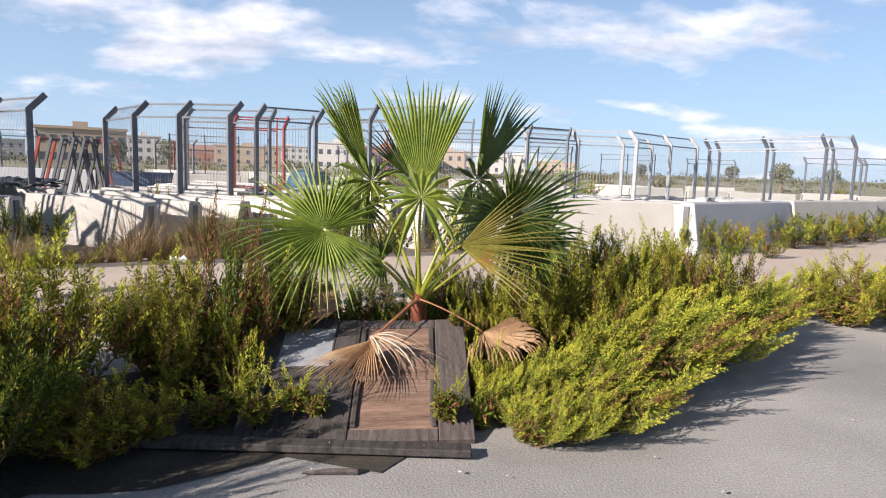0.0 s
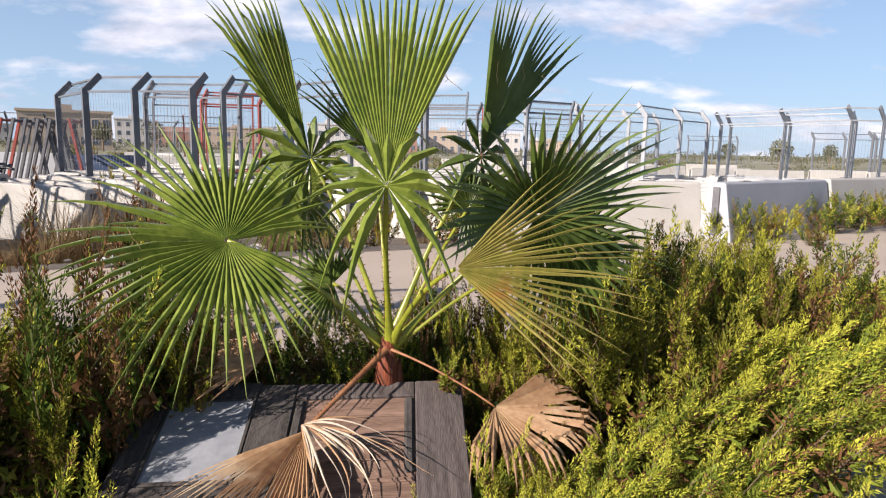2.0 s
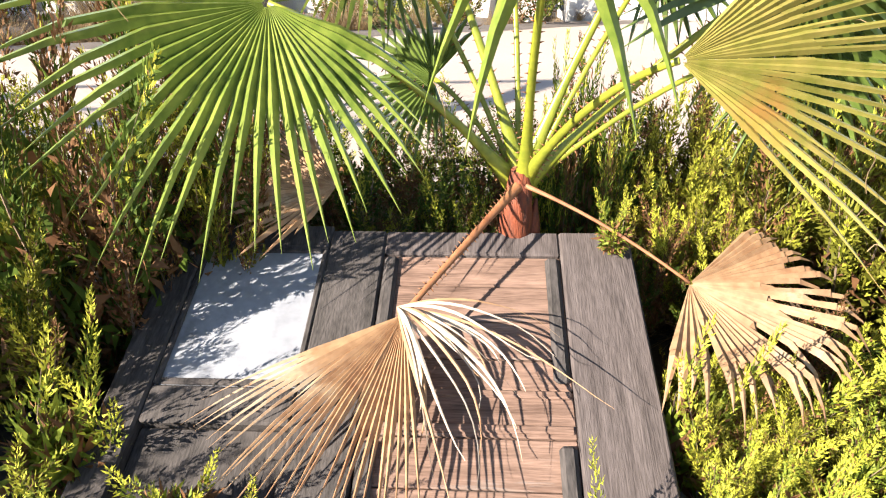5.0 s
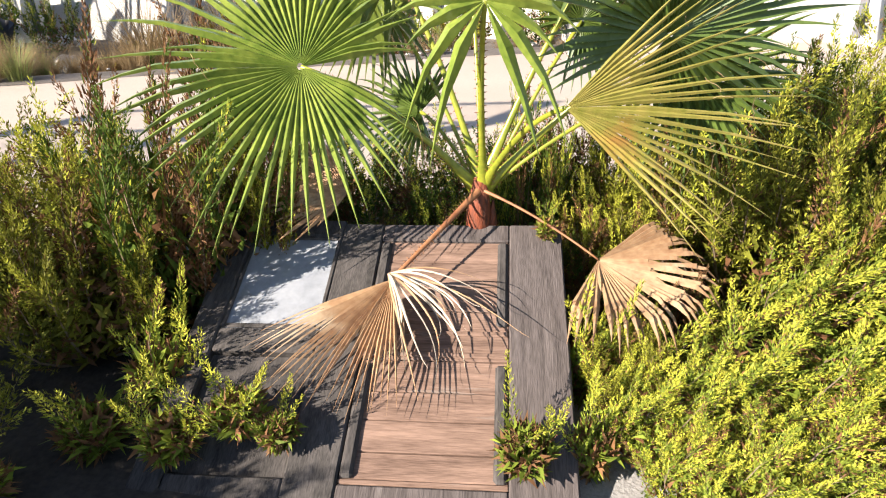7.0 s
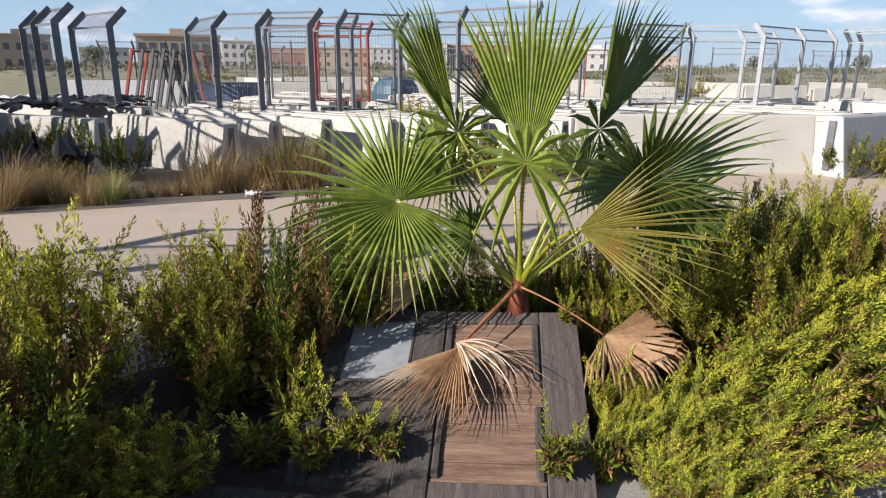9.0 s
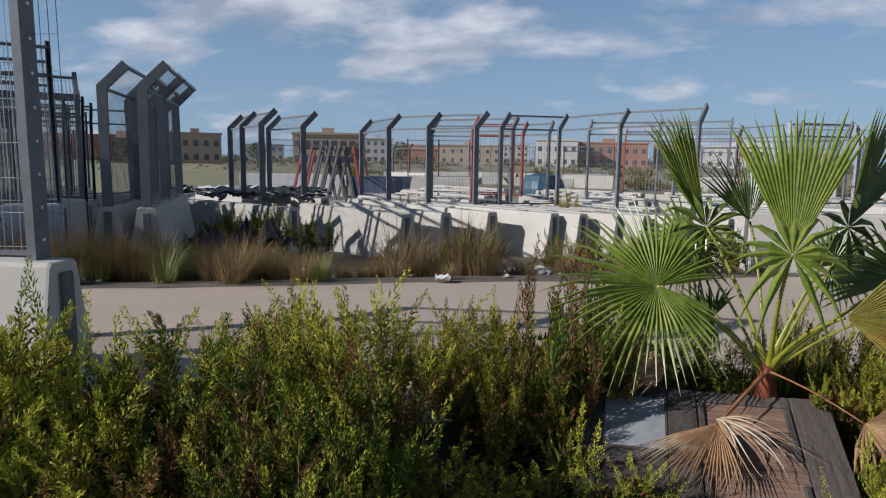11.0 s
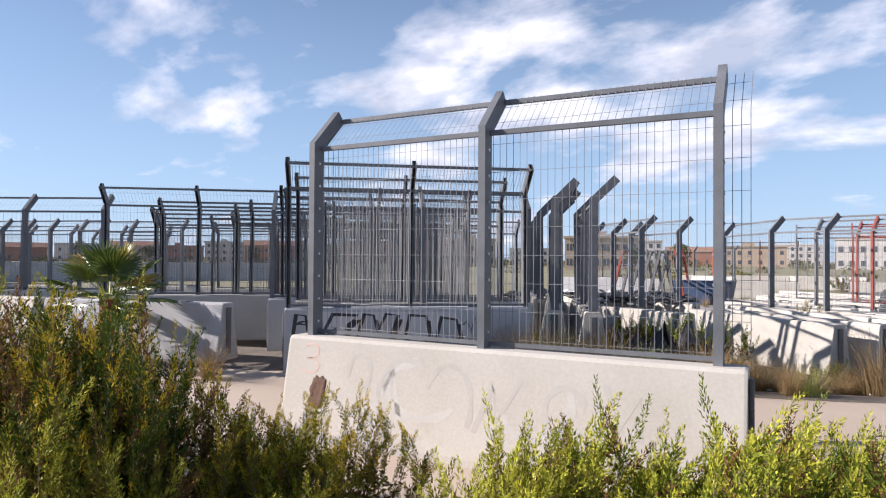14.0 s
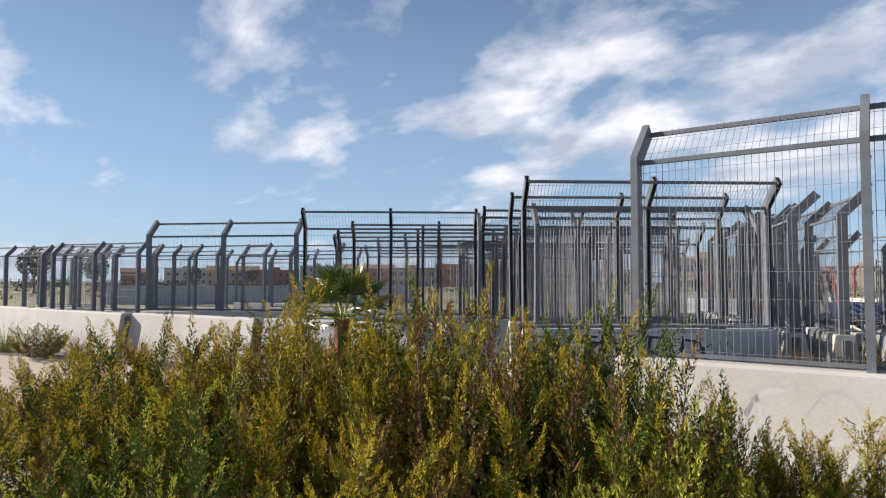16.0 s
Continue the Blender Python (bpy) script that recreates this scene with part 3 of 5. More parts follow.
fence([(-4.72, 16.9), (-3.38, 17.75), (-1.75, 16.1), (-0.12, 15.05)], 1, FB, GF, h=lz, pitch=0.08, slim=0.7)
fence([(-6.6, 20.9), (-5.05, 21.2), (-4.1, 20.5)], 1, FB, "debris fence with red painted posts and rails", h=lz, red=(0, 1), pitch=0.1, slim=0.7)
fence([(-8.4, 21.9), (-6.9, 22.1), (-5.6, 22.5)], 1, FB, "debris fence with red painted posts and rails", h=lz, red=(1, 2), pitch=0.1, slim=0.7)
fence([(-2.9, 20.3), (-0.95, 20.4), (0.9, 19.8)], 1, FB, GF, h=lz, pitch=0.1, slim=0.7)
fence([(-0.4, 24.2), (1.45, 23.7), (2.75, 21.2), (4.2, 22.1)], 1, FB, GF, h=lz, pitch=0.1, slim=0.7)
fence([(-2.2, 26.5), (-0.3, 26.8), (1.8, 26.2)], 1, FB, "debris fence with red painted posts and rails", h=lz, red=(0, 2), pitch=0.12, slim=0.7)
# far right fences: pale=True paints the sun on their steel as a lighter grey
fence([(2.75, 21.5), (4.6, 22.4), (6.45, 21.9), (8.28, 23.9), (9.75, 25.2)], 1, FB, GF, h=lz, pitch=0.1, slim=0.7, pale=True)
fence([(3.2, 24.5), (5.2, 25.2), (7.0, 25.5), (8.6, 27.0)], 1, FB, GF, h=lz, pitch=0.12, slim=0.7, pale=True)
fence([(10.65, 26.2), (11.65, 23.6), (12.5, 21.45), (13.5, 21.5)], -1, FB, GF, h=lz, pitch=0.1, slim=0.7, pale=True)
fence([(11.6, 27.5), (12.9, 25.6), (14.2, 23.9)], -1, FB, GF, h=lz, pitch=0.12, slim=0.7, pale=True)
for x, y, deg in ((2.6, 21.4, 15), (6.3, 22.0, 45), (10.3, 26.9, -67), (12.2, 21.7, 0), (11.2, 28.0, -55), (3.0, 24.4, 15), (6.9, 25.4, 40)):
    barrier(pose(x, y, FB - 1.0, 0, 0, deg), "white concrete barrier block in a far row")
# blocks along the far edge of the track
barrier(pose(0.62, 12.45, -0.04, 0, 0, 9), "white concrete barrier block lit by the sun")
# grey=True here puts the shade on this block's face into its colour
barrier(pose(4.75, 12.62, -0.02, 0, 0, 38), "shaded concrete barrier block, the shade put into its bluish grey colour", grey=True)
for x, y, deg in ((8.0, 15.1, 33), (11.5, 17.5, 33), (15.0, 19.9, 35), (18.5, 22.4, 35)):
    barrier(pose(x, y, 0, 0, 0, deg), "pale concrete barrier block at the track's far edge")
barrier(pose(-1.3, 24.8, FZ, 0, 0, -8), "white concrete barrier block standing beyond the field")


# ---------------------------------------------------------------- graffiti on the blocks
def on_face(u, v, lift):
    """A point on a block's near face, u metres along it and v metres up."""
    k = (v - 0.07) / 0.90
    return Vector((u, -0.30 + 0.155 * k - 0.985 * lift, v + 0.17 * lift))


def ribbon(s, pts, w, lift=0.001):
    pts = [Vector(p) for p in pts]
    row = []
    for i, p in enumerate(pts):
        d = (pts[min(i + 1, len(pts) - 1)] - pts[max(i - 1, 0)]).normalized()
        side = Vector((-d.y, d.x)) * w / 2 * (0.75 + 0.25 * math.sin(i * 1.7))
        row.append((on_face(*(p + side), lift), on_face(*(p - side), lift)))
    for (a, b), (c, d) in zip(row, row[1:]):
        s.face([a, b, d, c])


def arc(cx, cy, rx, ry, a0, a1, n=14):
    return [Vector((cx + rx * math.cos(radians(a0 + (a1 - a0) * i / n)), cy + ry * math.sin(radians(a0 + (a1 - a0) * i / n)))) for i in range(n + 1)]


def scrawl(block, name, mat, strokes, w, label, lift=0.001):
    for st in strokes:
        s = Shape()
        ribbon(s, st, w, lift)
        part(name, s, mat, block, label)


scrawl(near_block, "faded_scrawl", SPRAYFAINT, [arc(1.35, 0.55, 0.28, 0.3, 60, 250), arc(1.75, 0.5, 0.22, 0.34, -30, 160), [Vector((2.0, 0.3)), Vector((2.15, 0.7)), Vector((2.2, 0.42)), Vector((2.4, 0.78))],
       arc(2.75, 0.55, 0.16, 0.2, 20, 320), [Vector((3.05, 0.8)), Vector((3.15, 0.45)), Vector((3.3, 0.72)), Vector((3.32, 0.4))], arc(0.85, 0.7, 0.12, 0.16, -60, 200)], 0.06, "faint grey sprayed scrawl")
scrawl(near_block, "white_scrawl", SPRAYWHITE, [arc(1.5, 0.6, 0.35, 0.25, 100, 330), arc(2.5, 0.6, 0.3, 0.3, 200, 380), [Vector((1.0, 0.3)), Vector((1.2, 0.75)), Vector((1.3, 0.3))]], 0.09, "overpainted white patches", 0.0008)
scrawl(near_block, "red_scrawl", SPRAYRED, [arc(0.28, 0.86, 0.09, 0.07, -120, 150), arc(0.28, 0.72, 0.11, 0.07, -150, 110)], 0.028, "faded red sprayed mark", 0.0012)
scrawl(cream_block, "red_outline", SPRAYRED, [[Vector(p) for p in ((1.1, 0.72), (1.55, 0.78), (1.62, 0.92), (1.15, 0.9), (1.1, 0.72))], arc(2.1, 0.82, 0.11, 0.1, 30, 330), arc(2.9, 0.7, 0.14, 0.18, 60, 300)], 0.03, "faded red sprayed outline")


def patch(block, pts, mat, label, lift):
    s = Shape()
    c = sum((Vector(p) for p in pts), Vector((0, 0))) / len(pts)
    for a, b in zip(pts, pts[1:] + pts[:1]):
        s.face([on_face(c.x, c.y, lift), on_face(*a, lift), on_face(*b, lift)])
    part("graffiti_patch", s, mat, block, label)


patch(graf_block, [(0.15, 0.12), (2.6, 0.2), (3.0, 0.55), (2.7, 0.93), (0.6, 0.94), (0.1, 0.6)], SPRAYGREY, "silver grey sprayed background", 0.0008)
for k, pts in enumerate([[(0.08, 0.15), (0.18, 0.9), (0.33, 0.88), (0.36, 0.55), (0.43, 0.86), (0.53, 0.85), (0.47, 0.25), (0.36, 0.38), (0.27, 0.12)], [(0.55, 0.5), (0.75, 0.9), (1.15, 0.88), (0.98, 0.74), (0.92, 0.4), (0.75, 0.42), (0.8, 0.68)], [(1.1, 0.42), (1.25, 0.9), (1.4, 0.88), (1.45, 0.6), (1.6, 0.9), (1.8, 0.88), (1.6, 0.38), (1.4, 0.5), (1.3, 0.36)],
                         [(1.9, 0.5), (1.98, 0.88), (2.25, 0.86), (2.3, 0.5), (2.1, 0.4)], [(2.4, 0.45), (2.5, 0.84), (2.75, 0.8), (2.8, 0.5)]]):
    patch(graf_block, [(u + 0.07, max(0.1, v - 0.07)) for u, v in pts], SPRAYBLACK, "black sprayed drop shape", 0.0011)
    patch(graf_block, pts, SPRAYGREY if k % 2 else GREYBLOCK, "filled graffiti shape", 0.0014)
    scrawl(graf_block, "graffiti_outline", SPRAYBLACK, [[Vector(p) for p in pts + pts[:1]]], 0.065, "thick black sprayed outline", 0.002)
scrawl(graf_block, "black_tag", SPRAYBLACK, [[Vector((0.1 + 0.08 * i, 0.35 + 0.16 * math.sin(i * 2.4) + 0.05 * math.sin(i * 5.1))) for i in range(9)], arc(0.3, 0.65, 0.16, 0.14, 0, 330), [Vector((0.15 + 0.09 * i, 0.75 + 0.1 * math.sin(i * 3.1))) for i in range(5)],
       [Vector((2.85 + 0.07 * i, 0.72 + 0.12 * math.sin(i * 2.7))) for i in range(7)]], 0.028, "thin black sprayed tag", 0.0018)
hole = Shape()
def rough_edge(a, k, lift):
    """A ragged, nearly square outline."""
    box = 1 / max(abs(math.cos(a)), abs(math.sin(a))) ** 0.75
    r = box * (1 + 0.20 * noise.noise((3.1 * math.cos(a), 3.1 * math.sin(a), 0.7)) + 0.10 * noise.noise((9 * math.cos(a), 9 * math.sin(a), 2.2)))
    return on_face(0.40 + 0.085 * r * k * math.cos(a) + 0.02 * math.sin(a), 0.47 + 0.15 * r * k * math.sin(a), lift)


hole.loft([[rough_edge(i * math.pi / 20, k, l) for i in range(40)] for k, l in ((1, 0.0015), (0.93, 0.008), (0.7, 0.011), (0.35, 0.006))], caps=True)
part("rust_lump", hole, RUST, near_block, "rust brown broken patch in the concrete")


# ---------------------------------------------------------------- the palm
def fan_leaf(hub, axis, normal, radius, spread, count, cup=0.15, droop=0.12, side=0.75, rear=None, seed=1, split=0.5, twist=0.0, ragged=0.0, pleat=0.85, wide=None):
    """A pleated fan: blades run out from the hub, joined to about half their length, then free and drooping at the tip."""
    rnd = random.Random(seed)
    a = Vector(axis).normalized()
    n = Vector(normal)
    n = (n - a * n.dot(a)).normalized()
    b = n.cross(a)
    rear = side if rear is None else rear
    s = Shape()
    half = radians(spread) / 2
    step = 2 * half / count
    hub = Vector(hub)
    down = Vector((0, 0, -1))
    for i in range(count):
        tt = -1 + 2 * (i + 0.5) / count
        th = half * tt + rnd.uniform(-0.1, 0.1) * step
        step_w = wide or step
        q = abs(th)
        if q < math.pi / 2:
            length = radius * (1 + (side - 1) * (q / (math.pi / 2)) ** 1.3)
        else:
            length = radius * (side + (rear - side) * (q - math.pi / 2) / (math.pi / 2))
        length *= rnd.uniform(0.92, 1.06)
        if ragged and rnd.random() < ragged:
            length *= rnd.uniform(0.55, 0.85)
        tipdrop = droop * rnd.uniform(0.5, 1.7)
        swing = rnd.uniform(-0.035, 0.035)
        rings = []
        sp = split * rnd.uniform(0.88, 1.12)
        for k in (0.02, 0.18, 0.36, sp, 0.68, 0.84, 0.94, 1.0):
            d = a * math.cos(th + swing * max(0, k - sp)) + b * math.sin(th + swing * max(0, k - sp))
            side_v = b * math.cos(th) - a * math.sin(th)
            r = length * k
            lift = cup * length * (k ** 1.6) * (0.35 + 0.65 * (1 - math.cos(th)) / 2 + 0.15)
            free = max(0.0, k - sp) / (1 - sp)
            c = hub + d * r + n * lift + down * (tipdrop * length * free ** 2.0)
            w = math.tan(step_w / 2) * radius * min(k, sp) * 1.04
            if k > sp:
                w *= max(0.03, 1 - free ** 1.25) * 0.95
            ridge = w * pleat * 1.6 * (1 - 0.35 * free)
            rings.append((c - side_v * w, c + n * ridge, c + side_v * w))
        s.loft(rings, closed=False, caps=False)
    return s


def stalk(s, pts, r0, r1, thorns=True, seed=0, flare=1.0):
    """A flattened leaf stalk, broad and clasping at its foot, with small thorns along both edges."""
    p = [Vector(q) for q in pts]
    curve = []
    for i in range(17):
        t = (i / 16) ** 1.25
        curve.append(p[0] * (1 - t) ** 2 + p[1] * 2 * t * (1 - t) + p[2] * t * t)
    rings, edges = [], []
    for i, c in enumerate(curve):
        d = (curve[min(i + 1, 16)] - curve[max(i - 1, 0)]).normalized()
        w = d.cross(Vector((0.1, -1, 0.35))).normalized()
        u = w.cross(d)
        rr = (r0 + (r1 - r0) * i / 16) * (1 + (flare - 1) * max(0.0, 1 - i / 6) ** 1.6)
        rings.append([c + w * rr * math.cos(a) + u * rr * (0.55 if math.sin(a) > 0 else 0.25) * math.sin(a) for a in [j * math.pi / 4 for j in range(8)]])
        edges.append((c, d, w, rr))
    s.loft(rings)
    if thorns:
        rnd = random.Random(seed)
        for i in range(2, 15):
            for sd in (-1, 1):
                for h in (0.0, 0.5):
                    c = edges[i][0].lerp(edges[i + 1][0], h)
                    _, d, w, rr = edges[i]
                    w = w * sd
                    s.tube([c + w * rr * 0.8, c + w * (rr + rnd.uniform(0.006, 0.011)) + d * rnd.uniform(-0.004, 0.006)], [0.003, 0.0005], 3, slot=1)
    return s


PB = Vector((-0.135, 4.64, 0.555))
palm = thing("fan_palm", "young fan palm with green pleated leaves and spiny stalks", "palm", Matrix.Translation((PB.x, PB.y, 0.0)))
inv = Matrix.Translation((-PB.x, -PB.y, 0.0))


def palm_part(name, shape, mat, parent, label="", smooth=True):
    shape.v = [tuple(inv @ Vector(q)) for q in shape.v]
    return part(name, shape, mat, parent, label, smooth)


tr = Shape()
tr.tube([(PB.x, PB.y + 0.02, 0.0), (PB.x, PB.y, 0.22), (PB.x - 0.005, PB.y - 0.02, 0.48), (PB.x, PB.y - 0.02, 0.61)], [0.066, 0.060, 0.048, 0.030], 12)
palm_part("trunk", tr, TRUNK, palm, "short reddish brown fibrous trunk")
for k in range(4):
    ang = k * 1.9 + 2.2
    st = Shape()
    st.tube([(PB.x + r * math.cos(ang + tw), PB.y + r * math.sin(ang + tw), z + 0.03 * k) for r, tw, z in ((0.045, 0, 0.20), (0.050, 0.05, 0.36), (0.050, 0.12, 0.46))], [0.028, 0.022, 0.004], 7)
    palm_part("old_leaf_base", st, TRUNK, palm, "broken red brown leaf base")

# leaves in LEAFDARK carry their shade in the colour
LEAVES = [
    # hub, axis, normal, radius, spread, blades, cup, droop, side, rear, lower blades, material, label
    ((-0.764, 4.46, 1.05), (-0.90, -0.25, 0.10), (0.35, -0.78, 0.52), 0.68, 330, 54, 0.06, 0.10, 0.88, 0.56, 0, LEAF, "broad green leaf turned to the sun"),
    ((-0.12, 4.25, 1.295), (0.0, 0.22, 1.0), (-0.05, -1.0, 0.22), 0.78, 54, 22, 0.12, 0.05, 0.9, 0.9, 15, LEAF, "upright bright green leaf with drooping lower blades"),
    ((0.49, 4.62, 1.16), (0.66, -0.20, 0.58), (0.62, -0.77, 0.05), 0.68, 320, 46, 0.08, 0.10, 0.80, 0.58, 0, LEAFDARK, "green leaf in its own shade, darkened in its colour"),
    ((0.135, 4.21, 1.0), (0.96, 0.0, 0.07), (0.15, -0.90, 0.42), 0.74, 96, 24, 0.03, 0.05, 0.50, 0.5, 0, LEAFYELLOW, "yellowing leaf with brown tips"),
    ((-0.50, 4.82, 1.37), (-0.42, -0.08, 0.90), (0.45, -0.85, 0.2), 0.82, 30, 14, 0.15, 0.08, 0.9, 0.9, 11, LEAF, "upright half folded green leaf"),
    ((0.26, 4.85, 1.40), (0.34, 0.05, 0.92), (0.62, -0.78, 0.0), 0.76, 50, 22, 0.12, 0.05, 0.85, 0.8, 10, LEAFDARK, "upright green leaf seen from its shaded side, the shade put into its colour"),
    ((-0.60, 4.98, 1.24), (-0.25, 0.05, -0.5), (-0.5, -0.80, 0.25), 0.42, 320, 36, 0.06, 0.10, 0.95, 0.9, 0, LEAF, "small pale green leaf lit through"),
    ((0.66, 4.86, 0.98), (0.75, -0.1, -0.12), (0.30, -0.93, 0.15), 0.50, 250, 36, 0.1, 0.14, 0.85, 0.6, 0, LEAFDARK, "low green leaf in shade, darkened in its colour"),
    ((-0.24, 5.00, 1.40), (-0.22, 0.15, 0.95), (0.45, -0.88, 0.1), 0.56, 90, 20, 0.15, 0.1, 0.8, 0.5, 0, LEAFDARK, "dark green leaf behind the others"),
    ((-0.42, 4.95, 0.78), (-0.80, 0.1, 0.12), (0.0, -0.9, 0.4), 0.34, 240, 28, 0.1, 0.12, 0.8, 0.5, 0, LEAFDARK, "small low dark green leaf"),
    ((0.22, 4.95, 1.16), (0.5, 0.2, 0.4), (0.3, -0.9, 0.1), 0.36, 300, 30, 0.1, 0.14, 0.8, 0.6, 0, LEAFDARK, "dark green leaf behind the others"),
]
for k, (hub, axis, nrm, rad, spread, n, cup, droop, side, rear, lower, mat, label) in enumerate(LEAVES):
    blade = fan_leaf(hub, axis, nrm, rad, spread, n, cup, droop, side, rear, seed=11 + k, ragged=0.10, split=0.66 if lower else 0.30 if mat is LEAFYELLOW else 0.42)
    if lower:
        # loose blades round the hub, hanging below the folded upper part
        low = fan_leaf(hub, axis, nrm, rad * 0.52, 326, lower, 0.02, 0.42, 0.72, 1.05, seed=211 + k, ragged=0.3, split=0.4, wide=0.27)
        base = len(blade.v)
        blade.v += low.v
        blade.f += [tuple(q + base for q in f) for f in low.f]
        blade.s += low.s
    leaf = palm_part("leaf", blade, mat, palm, label, False)
    h = Vector(hub)
    mid = (PB + h) / 2 + Vector((0, 0, 0.10)) + (h - PB).cross(Vector((0, 1, 0))).normalized() * (0.02 if k % 2 else -0.02)
    st = stalk(Shape(), [PB + Vector((0.016 * math.sin(k * 2), 0.016 * math.cos(k * 2) + (0.03 if k > 5 else 0), -0.02)), mid, h], 0.0145 if k < 6 else 0.008, 0.0075, True, k, 2.8 if k < 6 else 1.0)
    st.v = [tuple(inv @ Vector(q)) for q in st.v]
    part("stalk", st, (PETIOLE, PETIOLEDEAD), leaf, "spiny yellow green stalk", True)
    # a few pale fibres hanging between the blades
    fb = Shape()
    rnd = random.Random(50 + k)
    a = Vector(axis).normalized()
    nn = Vector(nrm); nn = (nn - a * nn.dot(a)).normalized(); bb = nn.cross(a)
    for _ in range(14):
        th = rnd.uniform(-1, 1) * radians(spread) / 2
        r = rad * rnd.uniform(0.45, 0.75) * (side if abs(th) > 1.2 else 1)
        p = h + (a * math.cos(th) + bb * math.sin(th)) * r + nn * 0.02
        q = [p]
        dv = Vector((rnd.uniform(-1, 1), rnd.uniform(-1, 1), rnd.uniform(-1, 1))) * 0.02
        for j in range(5):
            dv = dv * 0.8 + Vector((rnd.uniform(-1, 1), rnd.uniform(-1, 1), rnd.uniform(-1, 0.4))) * 0.012
            q.append(q[-1] + dv)
        fb.tube(q, 0.0011, 3)
    fb.v = [tuple(inv @ Vector(q)) for q in fb.v]
    tagged(part("fibre", fb, GRASSDRY, leaf, "pale loose fibres between the blades"), kind="stuff")

DEAD = [
    # hub, axis, normal, radius, spread, blades, droop, ragged
    ((-0.41, 4.195, 0.38), (-0.40, -0.87, -0.31), (-0.10, -0.33, 0.94), 0.55, 74, 28, 0.05, 0.1, "dry tan leaf fallen over the old door"),
    ((0.315, 4.40, 0.40), (0.86, -0.50, -0.10), (0.10, -0.22, 0.96), 0.44, 160, 38, 0.20, 0.25, "dry tan leaf hanging beside the old door"),
    ((-0.67, 4.64, 0.525), (-0.98, -0.10, 0.0), (0.0, -0.45, 0.89), 0.38, 130, 26, 0.02, 0.2, "dry tan leaf lying behind the old door"),
]
for k, (hub, axis, nrm, rad, spread, n, droop, rag, label) in enumerate(DEAD):
    leaf = palm_part("dead_leaf", fan_leaf(hub, axis, nrm, rad, spread, n, 0.10, droop, 0.85, 0.6, seed=31 + k, ragged=rag, split=(0.5, 0.76, 0.62)[k], pleat=0.55 if k else 0.8), LEAFDEAD, palm, label, False)
    h = Vector(hub)
    if k == 2:
        continue
    mid = (PB + h) / 2 + Vector((0, -0.02, 0.015 if k == 0 else 0.05))
    st = stalk(Shape(), [PB + Vector((0, -0.04, 0.02)), mid, h], 0.0125 if k == 0 else 0.006, 0.0075 if k == 0 else 0.004, k == 0, k, 1.5)
    st.v = [tuple(inv @ Vector(q)) for q in st.v]
    part("stalk", st, (PETIOLEDEAD, PETIOLEDEAD), leaf, "dry orange brown spiny stalk", True)
# the torn half of the fallen leaf: loose strips thrown over the door
rnd = random.Random(77)
for i in range(19):
    torn = Shape()
    ang = radians(-76 + 4.0 * i + rnd.uniform(-4, 4))
    L = rnd.uniform(0.26, 0.46) if i % 5 else rnd.uniform(0.46, 0.56)
    kink, turn = rnd.uniform(0.45, 0.8), rnd.uniform(-0.9, 0.25)
    bow = rnd.uniform(0.3, 1.2)
    p = Vector((-0.425, 4.195, 0))
    roll0, roll1 = rnd.uniform(-0.5, 0.5), rnd.uniform(-1.2, 1.2)
    rings = []
    for j in range(13):
        t = j / 12
        a = ang + turn * max(0.0, (t - kink) / (1 - kink)) ** 1.2 + 0.10 * math.sin(3 * t + i)
        d = Vector((math.cos(a), math.sin(a), 0))
        if j:
            p = p + d * L / 12
        c = p.copy()
        c.z = 0.39 + (p.y - 4.20) * 0.36 + 0.012 + 0.055 * bow * math.sin(math.pi * min(1.0, t * 1.08)) * (1 - 0.5 * t)
        w = 0.0062 * min(1.0, 0.35 + 3 * t) * (1 - 0.9 * max(0.0, t - 0.35) / 0.65)
        r = roll0 + (roll1 - roll0) * t
        sv = Vector((-d.y * math.cos(r), d.x * math.cos(r), math.sin(r)))
        up = Vector((0, 0, 1)) * math.cos(r) * w * 0.7
        rings.append((c - sv * w, c + up, c + sv * w))
    torn.loft(rings, closed=False, caps=False)
    palm_part("torn_strip", torn, LEAFSTRAW if i % 3 else LEAFDEAD, palm, "torn bleached dry leaf strip", False)

# ---------------------------------------------------------------- the old door that lies against the palm
DU = Vector((-1.0, -0.02, -0.035)).normalized()
DV = Vector((0.06, -1.08, -0.395)).normalized()
DN = DV.cross(DU).normalized()
if DN.z < 0:
    DN = -DN
door_m = Matrix(((DU.x, DV.x, DN.x, 0.185), (DU.y, DV.y, DN.y, 4.61), (DU.z, DV.z, DN.z, 0.438), (0, 0, 0, 1)))
door = thing("old_door", "weathered wooden door with a dusty pane lying propped on soil", "door", door_m)


def door_piece(name, u0, u1, v0, v1, n0, n1, mat, label="", bevel=0.006):
    s = Shape()
    s.box((u0, v0, n0), (u1, v1, n1), bevel=bevel)
    return part(name, s, mat, door, label)


door_piece("stile", 0.0, 0.20, 0.0, 1.17, -0.05, 0.0, WOODGREY, "wide grey weathered stile")
door_piece("stile", 0.70, 0.86, 0.0, 1.17, -0.05, 0.0, WOODDARK, "dark weathered stile")
door_piece("stile", 1.225, 1.325, -0.02, 1.17, -0.06, 0.004, WOODDARK, "black weathered stile")
door_piece("rail", 0.2005, 0.6995, 0.0, 0.09, -0.05, -0.002, WOODGREY, "grey weathered rail")
door_piece("rail", 0.2005, 0.6995, 1.08, 1.17, -0.05, -0.002, WOODGREY, "grey weathered rail")
